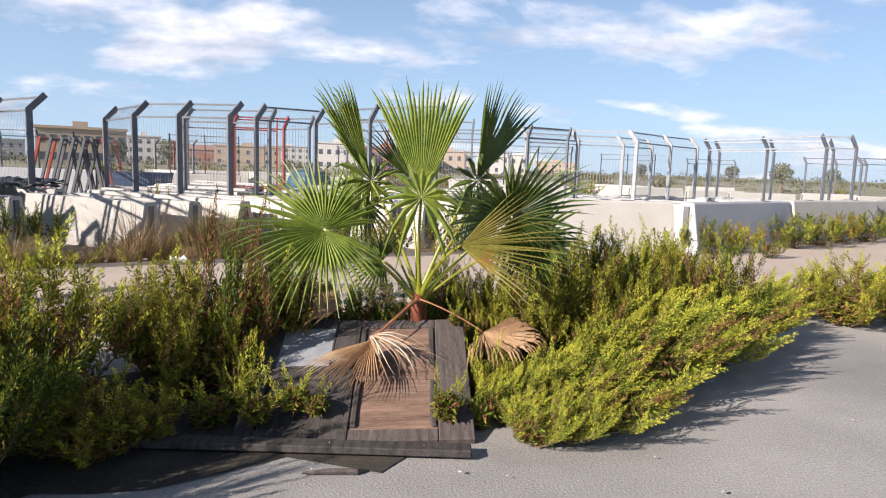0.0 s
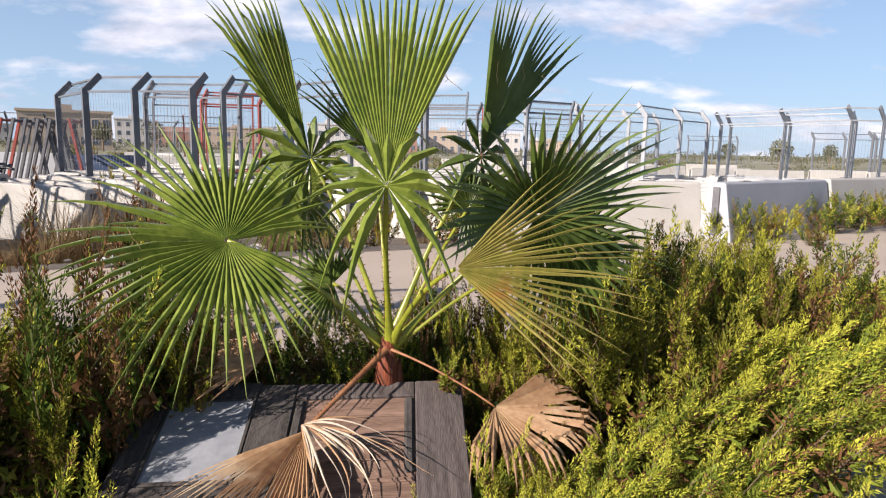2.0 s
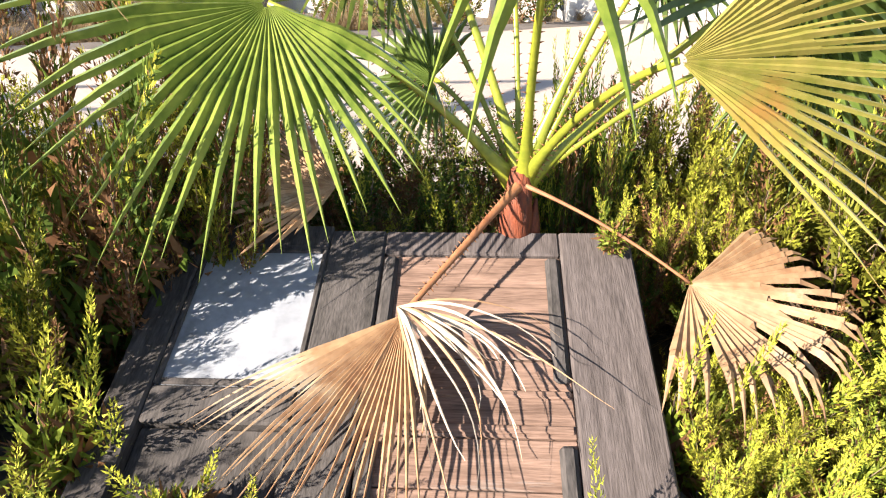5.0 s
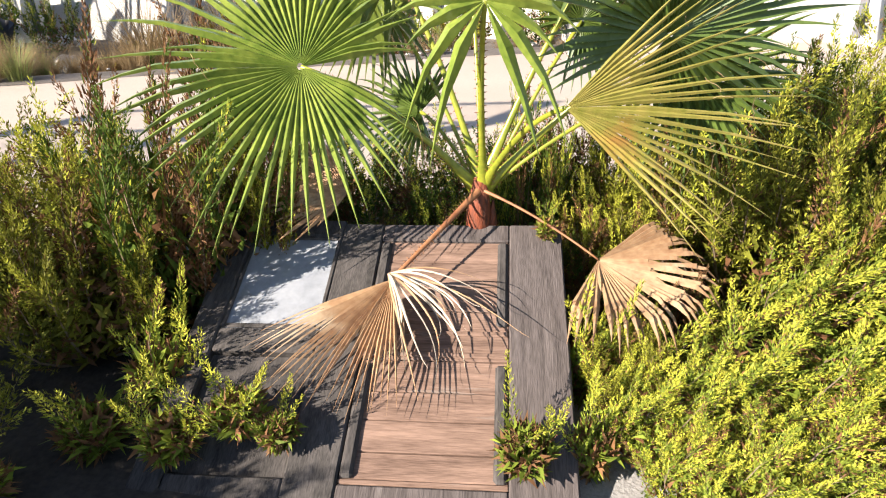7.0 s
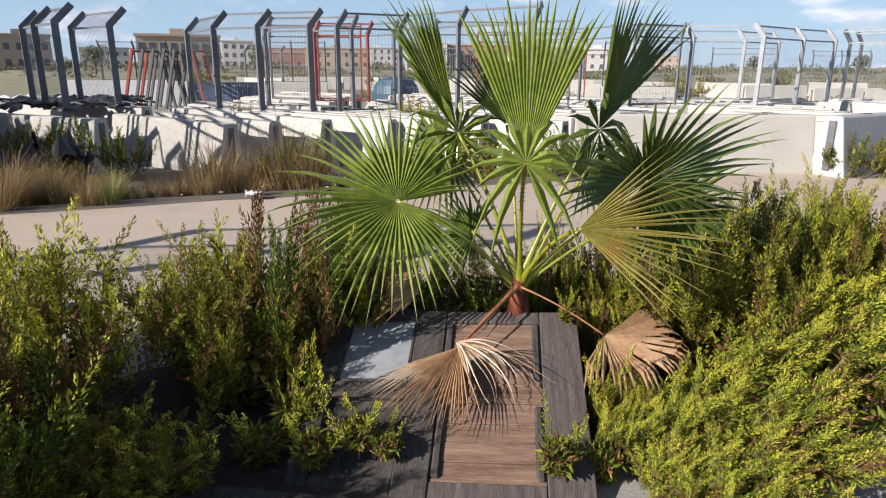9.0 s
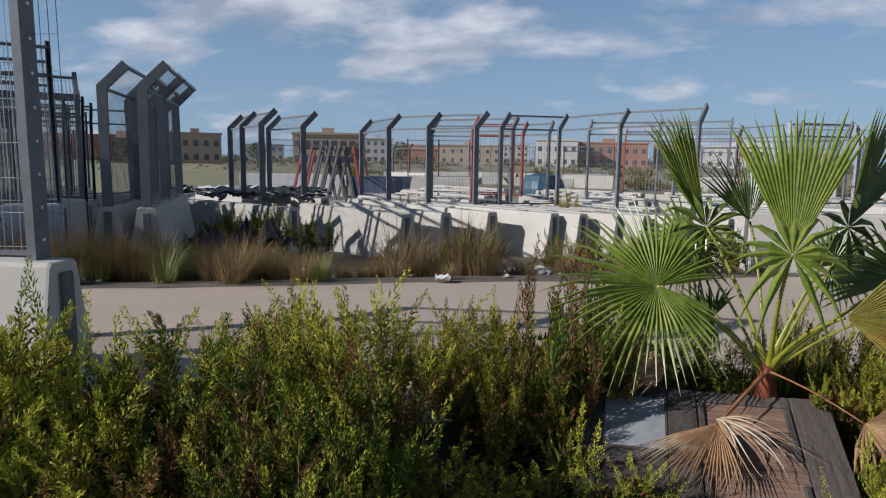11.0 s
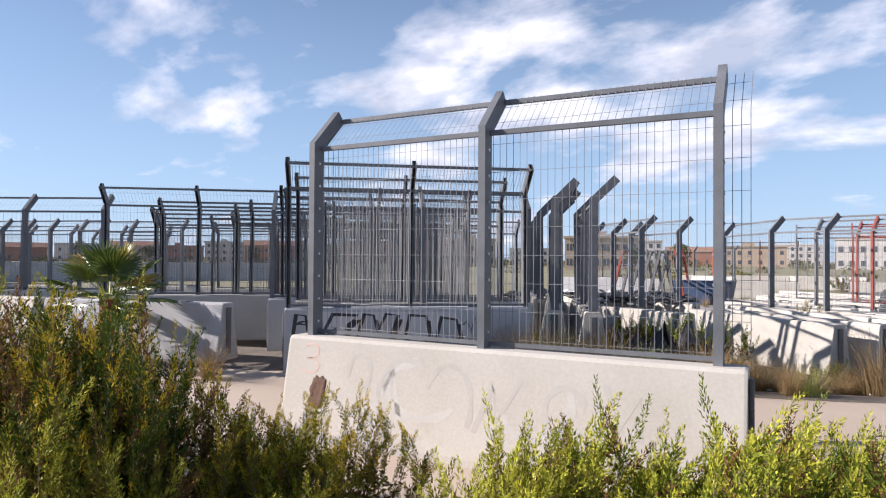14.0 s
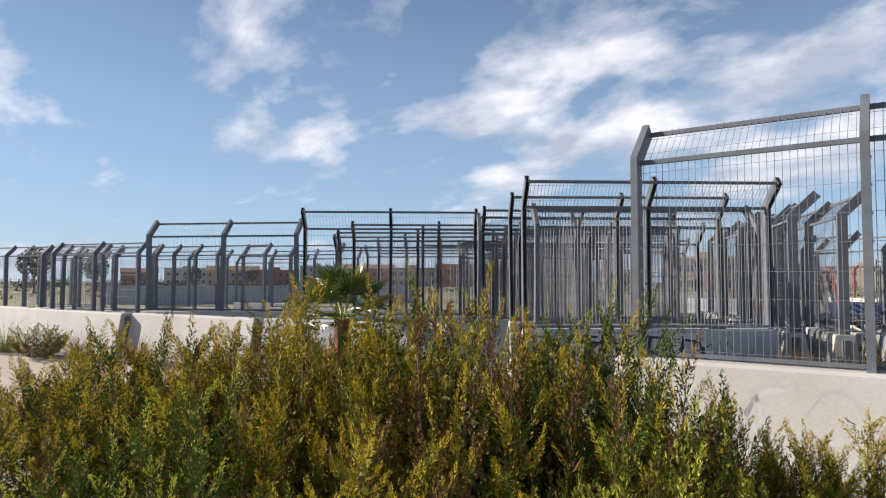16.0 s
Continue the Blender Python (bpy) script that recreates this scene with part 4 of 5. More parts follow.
door_piece("rail", 0.8605, 1.2245, -0.02, 0.07, -0.05, -0.001, WOODDARK, "dark weathered rail")
door_piece("rail", 0.8605, 1.2245, 0.53, 0.63, -0.05, -0.001, WOODDARK, "dark weathered rail")
door_piece("rail", 0.8605, 1.2245, 1.07, 1.17, -0.05, -0.001, WOODDARK, "dark weathered rail")
door_piece("lower_panel", 0.8605, 1.2245, 0.631, 1.069, -0.045, -0.025, WOODDARK, "black weathered panel")
door_piece("pane", 0.8605, 1.2245, 0.071, 0.529, -0.030, -0.012, PANE, "dusty whitish pane", 0.002)
for u0, u1, v0, v1 in ((0.861, 0.877, 0.072, 0.528), (1.208, 1.224, 0.072, 0.528), (0.878, 1.207, 0.072, 0.090), (0.878, 1.207, 0.510, 0.528)):
    door_piece("pane_bead", u0, u1, v0, v1, -0.0115, 0.0, WOODDARK, "black weathered glazing bead", 0.004)
v = 0.092
rnd = random.Random(5)
while v < 1.07:
    w = min(rnd.uniform(0.085, 0.125), 1.079 - v)
    door_piece("plank", 0.2005, 0.6995, v, v + w - 0.003, -0.04, -0.014 + rnd.uniform(-0.003, 0.003), WOODBROWN, bevel=0.003)
    v += w
for u in (0.205, 0.655):
    for v0, v1 in ((0.10, 0.50), (0.66, 1.06)):
        door_piece("moulding", u, u + 0.040, v0, v1, -0.02, 0.004, WOODDARK, "dark turned moulding", 0.01)
for u, v0 in ((0.205, 0.52), (0.205, 0.61)):
    door_piece("moulding", u, u + 0.49, v0, v0 + 0.02, -0.02, -0.006, WOODBROWN, "", 0.004)
chip = Shape()
chip.box((0.03, 0.03, 0.0), (0.085, 0.05, 0.004), bevel=0.001)
part("paint_chip", chip, PAPER, door, "fleck of white paint")
def timber(name, label, lo, hi, bevel, nails):
    ob = thing(name, label, "timber", Matrix.Translation(((lo[0] + hi[0]) / 2, (lo[1] + hi[1]) / 2, lo[2])))
    dx, dy, dz = (hi[0] - lo[0]) / 2, (hi[1] - lo[1]) / 2, hi[2] - lo[2]
    s = Shape()
    s.box((-dx, -dy, 0), (dx, dy, dz), bevel=bevel)
    part("beam", s, WOODDARK, ob)
    for k in range(nails):
        n = Shape()
        n.tube([(-dx + 2 * dx * (k + 0.5) / nails, 0, dz - 0.004), (-dx + 2 * dx * (k + 0.5) / nails, 0.002, dz + 0.004)], 0.005, 6)
        part("nail", n, PETIOLEDEAD, ob, "rusty nail head")


timber("timber_batten", "dark weathered timber batten on the ground beside the door", (-1.75, 3.30, 0.02), (0.20, 3.40, 0.06), 0.006, 4)
timber("timber_sleeper", "dark timber sleeper under the old door", (-1.10, 4.30, 0.02), (0.05, 4.52, 0.25), 0.02, 3)


# ---------------------------------------------------------------- shrubs
def shrub_shapes(seed, radius, tall, limbs, plumes, dry=0.1, tip=0.3, leaf=0.031, lie=0.0, far=False):
    """Bent limbs that carry feathery plumes; a plume is a shoot set all round with narrow leaves."""
    rnd = random.Random(seed)
    stems, leaves = Shape(), Shape()

    def leafy(p, g, size, slot):
        o = Vector((rnd.uniform(-1, 1), rnd.uniform(-1, 1), rnd.uniform(-1, 1)))
        w = g.cross(o)
        broad = size * (0.34 if far else 0.27)
        w = w.normalized() * broad if w.length > 1e-4 else g.orthogonal().normalized() * broad
        L = size * rnd.uniform(0.75, 1.3)
        k = len(leaves.v)
        leaves.v.extend((tuple(p + w * 0.7), tuple(p + g * L), tuple(p - w * 0.7 + g * L * 0.25)))
        leaves.f.append((k, k + 1, k + 2))
        leaves.s.append(slot)

    for i in range(limbs):
        ang = 2.4 * i + rnd.uniform(-0.5, 0.5)
        rr = math.sqrt((i + 0.5) / limbs)
        out = Vector((math.cos(ang), math.sin(ang), 0))
        foot = out * rr * radius * 0.25
        high = tall * (1 - 0.45 * rr ** 2) * rnd.uniform(0.60, 0.86)
        top = foot + out * radius * rr * 0.75 + Vector((lie * high * 0.5, -0.08 * lie * high, high * (1 - 0.2 * abs(lie))))
        mid = foot + out * radius * rr * 0.62 + Vector((0, 0, high * 0.38))
        limb = [foot * (1 - t) ** 2 + mid * 2 * t * (1 - t) + top * t * t for t in (0, 0.25, 0.5, 0.75, 1.0)]
        stems.tube(limb, [0.008, 0.006, 0.005, 0.004, 0.002], 3, caps=False)
        brown = rnd.random() < dry
        for j in range(plumes):
            t = 1.0 - 0.80 * (j / plumes) ** 1.25 * rnd.uniform(0.85, 1.0)
            f = min(t, 0.999) * 4
            b = int(f)
            p = limb[b].lerp(limb[b + 1], f - b)
            d = (limb[b + 1] - limb[b]).normalized()
            aa = rnd.uniform(0, 6.283)
            o = Vector((math.cos(aa), math.sin(aa), rnd.uniform(-0.1, 0.2)))
            g = (d * 0.45 + o * rnd.uniform(0.2, 0.95) + Vector((lie * 1.1, 0, 0.5 - 0.4 * abs(lie)))).normalized()
            L = rnd.uniform(0.10, 0.17) if rnd.random() < 0.4 else rnd.uniform(0.17, 0.30)
            bend = Vector((rnd.uniform(-0.2, 0.2), rnd.uniform(-0.2, 0.2), rnd.uniform(0.0, 0.3)))
            stems.face([p - o * 0.0015, p + o * 0.0015, p + g * L + bend * L])
            yellow = rnd.random() < tip
            dead = brown and rnd.random() < 0.75 or rnd.random() < 0.05
            fat = L * rnd.uniform(0.14, 0.23)
            ax = g.orthogonal().normalized()
            n = int((44 if far else 84) * L / 0.17) + 8
            for q in range(n):
                w = (q / n) ** 0.85
                c = p + g * L * w + bend * L * w * w
                d = (g + bend * 2 * w).normalized()
                turn = Matrix.Rotation(rnd.uniform(0, 6.283), 3, d) @ ax
                out_r = fat * (1 - 0.85 * w) * rnd.uniform(0.1, 1.0)
                slot = 2 if dead and rnd.random() < 0.85 or rnd.random() < 0.08 * (1 - w) else (1 if yellow and w > rnd.uniform(0.1, 0.7 if tip > 0.7 else 0.95) or rnd.random() < 0.04 else 0)
                leafy(c + turn * out_r, (d * rnd.uniform(0.5, 1.1) + turn * rnd.uniform(0.2, 0.9)).normalized(), leaf * (1.05 - 0.5 * w), slot)
    # old leaves held inside the crown
    for i in range(300 if far else 1500):
        ang, rr, hz = rnd.uniform(0, 6.283), math.sqrt(rnd.random()), rnd.uniform(0.03, 0.55)
        rad = radius * (0.34 + 0.56 * hz / 0.55) * rr * 0.9
        p = Vector((math.cos(ang) * rad + lie * hz * tall * 0.4, math.sin(ang) * rad, hz * tall * (1 - 0.35 * rr * rr)))
        d = Vector((rnd.uniform(-1, 1), rnd.uniform(-1, 1), rnd.uniform(-0.3, 1))).normalized()
        leafy(p, d, 0.075, 2 if rnd.random() < 0.45 else 0)
    return stems, leaves


LOW, TALL = (0.55, 0.9), (0.78, 1.6)


def shrub_kind(seed, dry, tip, mats=(BUSH, BUSHTIP, BUSHDRY), size=LOW, limbs=25, plumes=9, **kw):
    st, lv = shrub_shapes(seed, *size, limbs, plumes, dry, tip, **kw)
    return st.mesh("stem", STEM), lv.mesh("foliage", mats), size


KINDS = {
    "green": [shrub_kind(1, 0.10, 0.65, (OLIVE, BUSHTIP, BUSHDRY)), shrub_kind(2, 0.14, 0.6), shrub_kind(3, 0.12, 0.72, (OLIVE, BUSHTIP, BUSHDRY))],
    "yellow": [shrub_kind(4, 0.05, 0.85, (LIME, BUSHTIP, BUSHDRY), lie=0.55), shrub_kind(5, 0.08, 0.75, (LIME, BUSHTIP, BUSHDRY), lie=0.4)],
    "brown": [shrub_kind(6, 0.45, 0.45, limbs=17), shrub_kind(7, 0.6, 0.4, limbs=16)],
    "ochre": [shrub_kind(8, 0.10, 0.8, (OLIVE, OCHRE, BUSHDRY), TALL, 29, 12), shrub_kind(9, 0.16, 0.75, (OLIVE, OCHRE, BUSHDRY), TALL, 28, 12), shrub_kind(10, 0.08, 0.6, (BUSH, OCHRE, BUSHDRY), TALL, 29, 12)],
}
KINDS["sprig"] = [shrub_kind(21, 0.1, 0.9, (LIME, BUSHTIP, BUSHDRY), (0.14, 0.30), 4, 2, leaf=0.026), shrub_kind(22, 0.0, 0.9, (LIME, BUSHTIP, BUSHDRY), (0.14, 0.30), 3, 2, leaf=0.026)]
TALLGREEN = [shrub_kind(11, 0.10, 0.45, size=TALL, limbs=30, plumes=12)]
for kk in ("green", "yellow", "brown", "ochre"):
    KINDS[kk + "_far"] = [shrub_kind(60 + len(kk), {"brown": 0.6}.get(kk, 0.12), 0.55, (OLIVE, OCHRE, BUSHDRY) if kk == "ochre" else (BUSH, BUSHTIP, BUSHDRY), limbs=13, plumes=7, leaf=0.042, far=True)]
LABELS = {"green": "dense green shrub with narrow leaves and yellow green tips", "yellow": "bright yellow green shrub spreading low over the asphalt", "brown": "half dry shrub with brown leaves and bare twigs", "ochre": "olive shrub with fine leaves and golden ochre shoots", "sprig": "thin yellow green sprigs growing up beside the old door"}
count = 0


def shrub(x, y, r, h, kind, z=None, far=False):
    global count
    pool = KINDS[kind + "_far" if far else kind]
    if kind == "green" and h > 1.35 and not far:
        pool = TALLGREEN
    st, lv, (rad, tall) = pool[count % len(pool)]
    zz = height(x, y) + 0.01 if z is None else z
    ob = thing("shrub", LABELS[kind], "shrub", pose(x, y, zz, 0, 0, (count * 137.5) % 360 if kind != "yellow" else (count * 47) % 60 - 30), "shrubs")
    ob.scale = (r / rad, r / rad, h / tall * (0.98 if -12 < x < -6.9 and not far else 1.0))
    tagged(part("stem", st, None, ob), kind="stuff")
    tagged(part("foliage", lv, None, ob), kind="stuff")
    count += 1
    return ob


for row in [
    (-1.68, 3.26, 0.40, 0.42, "green"), (-1.30, 4.40, 0.45, 1.30, "brown"), (-1.12, 4.62, 0.3, 0.9, "green"), (-1.58, 4.15, 0.42, 0.78, "green"), (-2.30, 2.95, 0.6, 1.04, "green"), (-2.40, 3.75, 0.6, 1.07, "green"), (-1.95, 4.70, 0.5, 0.78, "green"),
    (-3.05, 3.20, 0.62, 1.0, "green"), (-2.95, 2.35, 0.6, 0.80, "green"), (-3.75, 2.65, 0.65, 1.27, "yellow"), (-3.75, 1.85, 0.59, 1.15, "green"), (-4.5, 2.15, 0.63, 1.21, "yellow"), (-4.35, 2.85, 0.54, 1.15, "yellow"), (-5.15, 2.05, 0.56, 1.15, "yellow"), (-5.0, 1.35, 0.54, 1.04, "green"), (-3.05, 4.05, 0.5, 0.86, "green"), (-2.0, 2.50, 0.42, 0.86, "green"), (-2.6, 1.95, 0.42, 0.64, "green"),
    (-6.35, 1.35, 0.6, 1.14, "ochre"), (-6.95, 0.85, 0.62, 1.36, "ochre"), (-7.3, 0.45, 0.72, 1.9, "ochre"), (-7.75, 0.65, 0.68, 1.78, "green"), (-8.15, 0.05, 0.85, 2.14, "ochre"), (-8.9, 0.45, 0.8, 1.92, "green"), (-8.9, -0.65, 0.85, 1.92, "ochre"), (-9.7, -0.35, 0.85, 1.84, "ochre"), (-9.8, -1.25, 0.8, 1.69, "ochre"), (-10.7, -1.2, 0.8, 1.56, "ochre"), (-7.7, -0.75, 0.68, 1.4, "ochre"), (-8.5, -1.45, 0.68, 1.4, "green"), (-6.75, 0.05, 0.58, 1.07, "green"), (-9.5, -2.2, 0.68, 1.34, "ochre"), (-7.1, -0.4, 0.47, 1.03, "ochre"), (-5.85, 0.75, 0.43, 0.68, "green"), (-10.6, -2.4, 0.8, 1.4, "ochre"), (-9.9, 0.6, 0.8, 1.62, "ochre"), (-10.9, 0.2, 0.8, 1.48, "ochre"), (-11.7, -0.9, 0.9, 1.48, "ochre"),
    (-4.15, 2.35, 0.5, 0.9, "yellow"), (-4.75, 1.75, 0.5, 0.85, "yellow"), (-3.4, 2.15, 0.5, 0.9, "yellow"), (-6.65, 1.15, 0.45, 0.9, "green"),
    (0.80, 3.95, 0.42, 0.55, "yellow"), (0.72, 3.62, 0.3, 0.36, "yellow"), (1.20, 4.25, 0.5, 0.78, "yellow"), (1.05, 4.85, 0.5, 1.0, "green"), (1.55, 4.75, 0.52, 0.86, "yellow"), (1.70, 5.35, 0.55, 1.06, "green"), (2.05, 5.10, 0.5, 0.75, "yellow"), (2.35, 5.75, 0.55, 1.02, "green"), (2.75, 5.95, 0.45, 0.66, "yellow"), (0.72, 5.15, 0.45, 0.9, "green"), (1.25, 5.5, 0.5, 1.08, "green"), (2.1, 6.2, 0.5, 1.0, "green"), (0.42, 4.05, 0.22, 0.34, "green"), (0.55, 4.45, 0.25, 0.42, "brown"),
    (0.46, 3.82, 0.26, 0.42, "yellow"), (0.56, 3.56, 0.26, 0.34, "yellow"), (0.95, 3.80, 0.36, 0.44, "yellow"), (0.36, 4.22, 0.16, 0.34, "yellow"),
    (4.25, 6.75, 0.55, 0.72, "green"), (5.0, 6.95, 0.6, 0.75, "yellow"), (3.72, 7.05, 0.42, 0.6, "yellow"), (5.9, 7.3, 0.55, 0.7, "green"),
    (-0.35, 5.35, 0.45, 0.62, "brown"), (0.35, 5.30, 0.45, 0.75, "brown"), (-0.85, 5.20, 0.45, 0.62, "brown"), (0.06, 4.92, 0.2, 0.95, "green"), (0.45, 4.85, 0.28, 0.62, "green"), (-1.2, 4.95, 0.42, 0.7, "brown"), (-0.3, 4.85, 0.26, 0.5, "brown"), (0.22, 4.70, 0.2, 0.45, "brown"),
]:
    shrub(*row)
# sprigs growing over the old door
for x, y, z, r, h in ((-0.80, 3.70, 0.10, 0.10, 0.20), (-0.66, 3.66, 0.09, 0.07, 0.16), (-0.98, 3.62, 0.05, 0.10, 0.22), (0.07, 3.64, 0.10, 0.09, 0.22), (0.13, 4.52, 0.42, 0.05, 0.13), (-1.26, 3.66, 0.01, 0.12, 0.24), (-1.16, 3.92, 0.01, 0.12, 0.34), (-1.45, 3.40, 0.01, 0.10, 0.18), (0.27, 4.10, 0.01, 0.10, 0.36), (0.27, 3.75, 0.01, 0.08, 0.26)):
    shrub(x, y, r, h, "sprig", z)



# ---------------------------------------------------------------- grass tufts and verge plants
def tuft_mesh(seed, n, tall, mat, spread=0.55):
    rnd = random.Random(seed)
    s = Shape()
    for i in range(n):
        ang = rnd.uniform(0, 6.283)
        d = Vector((math.cos(ang), math.sin(ang), 0))
        foot = d * rnd.uniform(0, 0.16)
        h = tall * rnd.uniform(0.3, 1.1)
        out = rnd.uniform(0.1, 1.0) * spread
        w = Vector((-d.y, d.x, 0)) * rnd.uniform(0.002, 0.004)
        rings = []
        for t in (0, 0.4, 0.75, 1.0):
            c = foot + d * out * t ** 1.8 + Vector((0, 0, h * (t - 0.25 * t * t * out / spread)))
            rings.append((c - w * (1 - 0.85 * t), c + w * (1 - 0.85 * t)))
        s.loft(rings, closed=False, caps=False)
    return s.mesh("blades", mat)


TUFTS = {"dry": [tuft_mesh(1, 260, 0.6, GRASSDRY), tuft_mesh(2, 220, 0.5, GRASSDRY)], "green": [tuft_mesh(3, 220, 0.5, GRASSGREEN), tuft_mesh(4, 200, 0.6, GRASSGREEN)]}
TLAB = {"dry": "tuft of straw coloured dry grass", "green": "tuft of olive green grass"}


def tuft(x, y, sc, kind, k):
    ob = solid("grass_tuft", TUFTS[kind][k % 2], None, TLAB[kind] + " on the verge", "grass", pose(x, y, height(x, y) + 0.015, 0, 0, k * 77), "grass tufts")
    ob.scale = (sc, sc, sc)


rnd = random.Random(12)
k = 0
for x, y, sc, kind in [(-4.75, 10.25, 1.45, "dry"), (-4.35, 10.5, 1.2, "dry"), (-3.75, 10.6, 1.6, "dry"), (-3.35, 10.4, 1.3, "dry"), (-4.6, 10.4, 1.3, "dry"), (-3.55, 10.75, 1.4, "green"), (-14.3, 3.3, 1.1, "dry"), (-14.8, 3.1, 1.0, "green"), (-6.9, 9.3, 0.9, "dry"), (-7.6, 8.75, 1.0, "dry"), (-8.2, 8.3, 1.0, "dry"), (-8.9, 8.0, 0.9, "dry"), (-7.2, 9.9, 0.8, "dry"), (-6.2, 10.2, 0.7, "green"), (-2.2, 11.6, 0.9, "dry"), (-1.2, 11.9, 0.9, "green"),
                       (-10.2, 5.3, 1.25, "dry"), (-10.8, 4.9, 1.1, "dry"), (-14.6, 3.6, 1.1, "dry"), (-15.4, 3.4, 1.2, "dry"), (-16.4, 3.0, 1.0, "dry"), (-18.2, 2.2, 1.1, "dry"), (-19.6, 1.7, 1.0, "dry"), (-21.4, 1.0, 1.1, "dry"), (-22.6, 0.6, 1.1, "green"), (-24.2, 0.0, 1.2, "green"), (-12.2, 3.9, 0.9, "dry"), (-13.6, 3.3, 0.9, "dry")]:
    tuft(x, y, sc * 1.3, kind, k); k += 1
for i in range(130):
    x = rnd.uniform(-10.5, 3.0) if i % 2 else rnd.uniform(-10.5, -5.0)
    y = polyline(FAR_EDGE, x) + (rnd.uniform(0.15, 3.0) if i % 2 else rnd.uniform(0.2, 2.2))
    tuft(x, y, rnd.uniform(0.4, 1.0) * (1.45 if x < -6.2 else 1.0), "dry" if rnd.random() < 0.88 else "green", k); k += 1
for i in range(30):
    x = rnd.uniform(5.5, 18)
    y = polyline(FAR_EDGE, x) + rnd.uniform(-0.7, 0.1)
    tuft(x, y, rnd.uniform(0.6, 1.2), "green" if rnd.random() < 0.7 else "dry", k); k += 1
for i in range(26):
    x = rnd.uniform(-16, 6)
    y = rnd.uniform(27, 45)
    tuft(x, y, rnd.uniform(0.8, 1.6), "green" if rnd.random() < 0.6 else "dry", k); k += 1
for x, y, r, h, kind in [(-3.6, 11.0, 0.5, 0.9, "brown"), (-4.1, 10.9, 0.4, 0.8, "ochre"), (-9.3, 13.6, 0.65, 1.0, "green"), (-10.2, 13.2, 0.6, 0.9, "brown"), (-2.5, 12.6, 0.5, 0.8, "brown"), (-1.8, 12.4, 0.5, 0.85, "green"), (-0.9, 12.2, 0.55, 0.85, "ochre"), (0.2, 11.8, 0.5, 0.8, "green"), (-5.6, 11.8, 0.35, 0.45, "brown"), (-8.35, 12.0, 0.6, 1.2, "green"), (-9.1, 11.6, 0.55, 0.95, "brown"), (-7.5, 12.3, 0.5, 1.0, "green"), (-9.9, 10.7, 0.5, 0.8, "brown"), (-7.9, 11.3, 0.4, 0.6, "brown"), (5.1, 12.55, 0.5, 0.75, "green"), (5.9, 13.0, 0.5, 0.65, "ochre"), (6.5, 13.9, 0.45, 0.65, "ochre"), (7.6, 14.1, 0.6, 0.8, "green"), (8.6, 14.8, 0.6, 0.8, "green"), (9.6, 15.6, 0.6, 0.8, "ochre"), (10.6, 16.1, 0.6, 0.8, "green"), (12.2, 17.3, 0.7, 0.85, "green"), (13.6, 18.2, 0.7, 0.85, "ochre"), (6.2, 12.2, 0.3, 0.4, "brown"), (-6.9, 16.1, 0.4, 1.3, "ochre"), (-3.0, 16.9, 0.45, 1.45, "ochre"), (-22.2, 0.4, 0.7, 0.8, "ochre"), (-10.7, 10.2, 0.6, 0.7, "brown"), (-11.8, 11.0, 0.6, 0.8, "brown"), (-9.6, 11.2, 0.5, 0.6, "brown"), (-8.9, 12.3, 0.4, 0.55, "brown")]:
    shrub(x, y, r, h, kind, far=True)

for i in range(34):
    a = rnd.uniform(0, 6.283)
    rr = rnd.uniform(0.15, 1.0)
    x, y = -0.1 + 1.15 * rr * math.cos(a), 4.96 + 0.30 * rr * math.sin(a)
    ob = solid("grass_tuft", TUFTS["dry"][i % 2], None, "flattened brown dry grass round the palm's foot", "grass", pose(x, y, height(x, y) + 0.01, rnd.uniform(-35, 35), rnd.uniform(-35, 35), i * 77), "grass tufts")
    ob.scale = (0.55, 0.55, rnd.uniform(0.4, 0.75))
for i in range(26):
    x, y = rnd.uniform(-34, 26), rnd.uniform(36, 60)
    deg = rnd.uniform(-25, 25)
    barrier(pose(x, y, FZ, 0, 0, deg), "white concrete barrier block in a far row", plates=False)
    if i % 2:
        fence(three(x + 0.05, y, deg), 1 if i % 4 == 1 else -1, FZ + 1.0, "galvanised debris fence far beyond the field", pitch=0.2, red=(1,) if i % 7 == 3 else ())
for i in range(40):
    x, y = rnd.uniform(-40, 34), rnd.uniform(40, 85)
    shrub(x, y, rnd.uniform(0.8, 1.8), rnd.uniform(0.7, 1.6), ("green", "ochre", "brown")[i % 3], far=True)

# the small palm by the far row of blocks
palm2 = thing("fan_palm", "small bushy fan palm beside the grey blocks", "palm", pose(-14.55, 3.42, 0.0) @ Matrix.Scale(1.45, 4))
tk = Shape()
tk.tube([(0, 0, 0), (0, 0, 0.75)], [0.12, 0.10], 10)
part("trunk", tk, TRUNK, palm2, "short fibrous trunk")
for i in range(18):
    ang, el = i * 2.4, -0.25 + 1.25 * (i / 18)
    d = Vector((math.cos(ang) * math.cos(el * 1.4), math.sin(ang) * math.cos(el * 1.4), math.sin(el * 1.4)))
    hub = Vector((0, 0, 0.75)) + d * 0.38
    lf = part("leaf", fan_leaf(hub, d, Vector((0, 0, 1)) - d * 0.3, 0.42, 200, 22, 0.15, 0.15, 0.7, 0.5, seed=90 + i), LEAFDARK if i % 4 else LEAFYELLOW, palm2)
    part("stalk", stalk(Shape(), [(0, 0, 0.72), Vector((0, 0, 0.78)) + d * 0.25, hub], 0.014, 0.008, False), PETIOLE, lf)

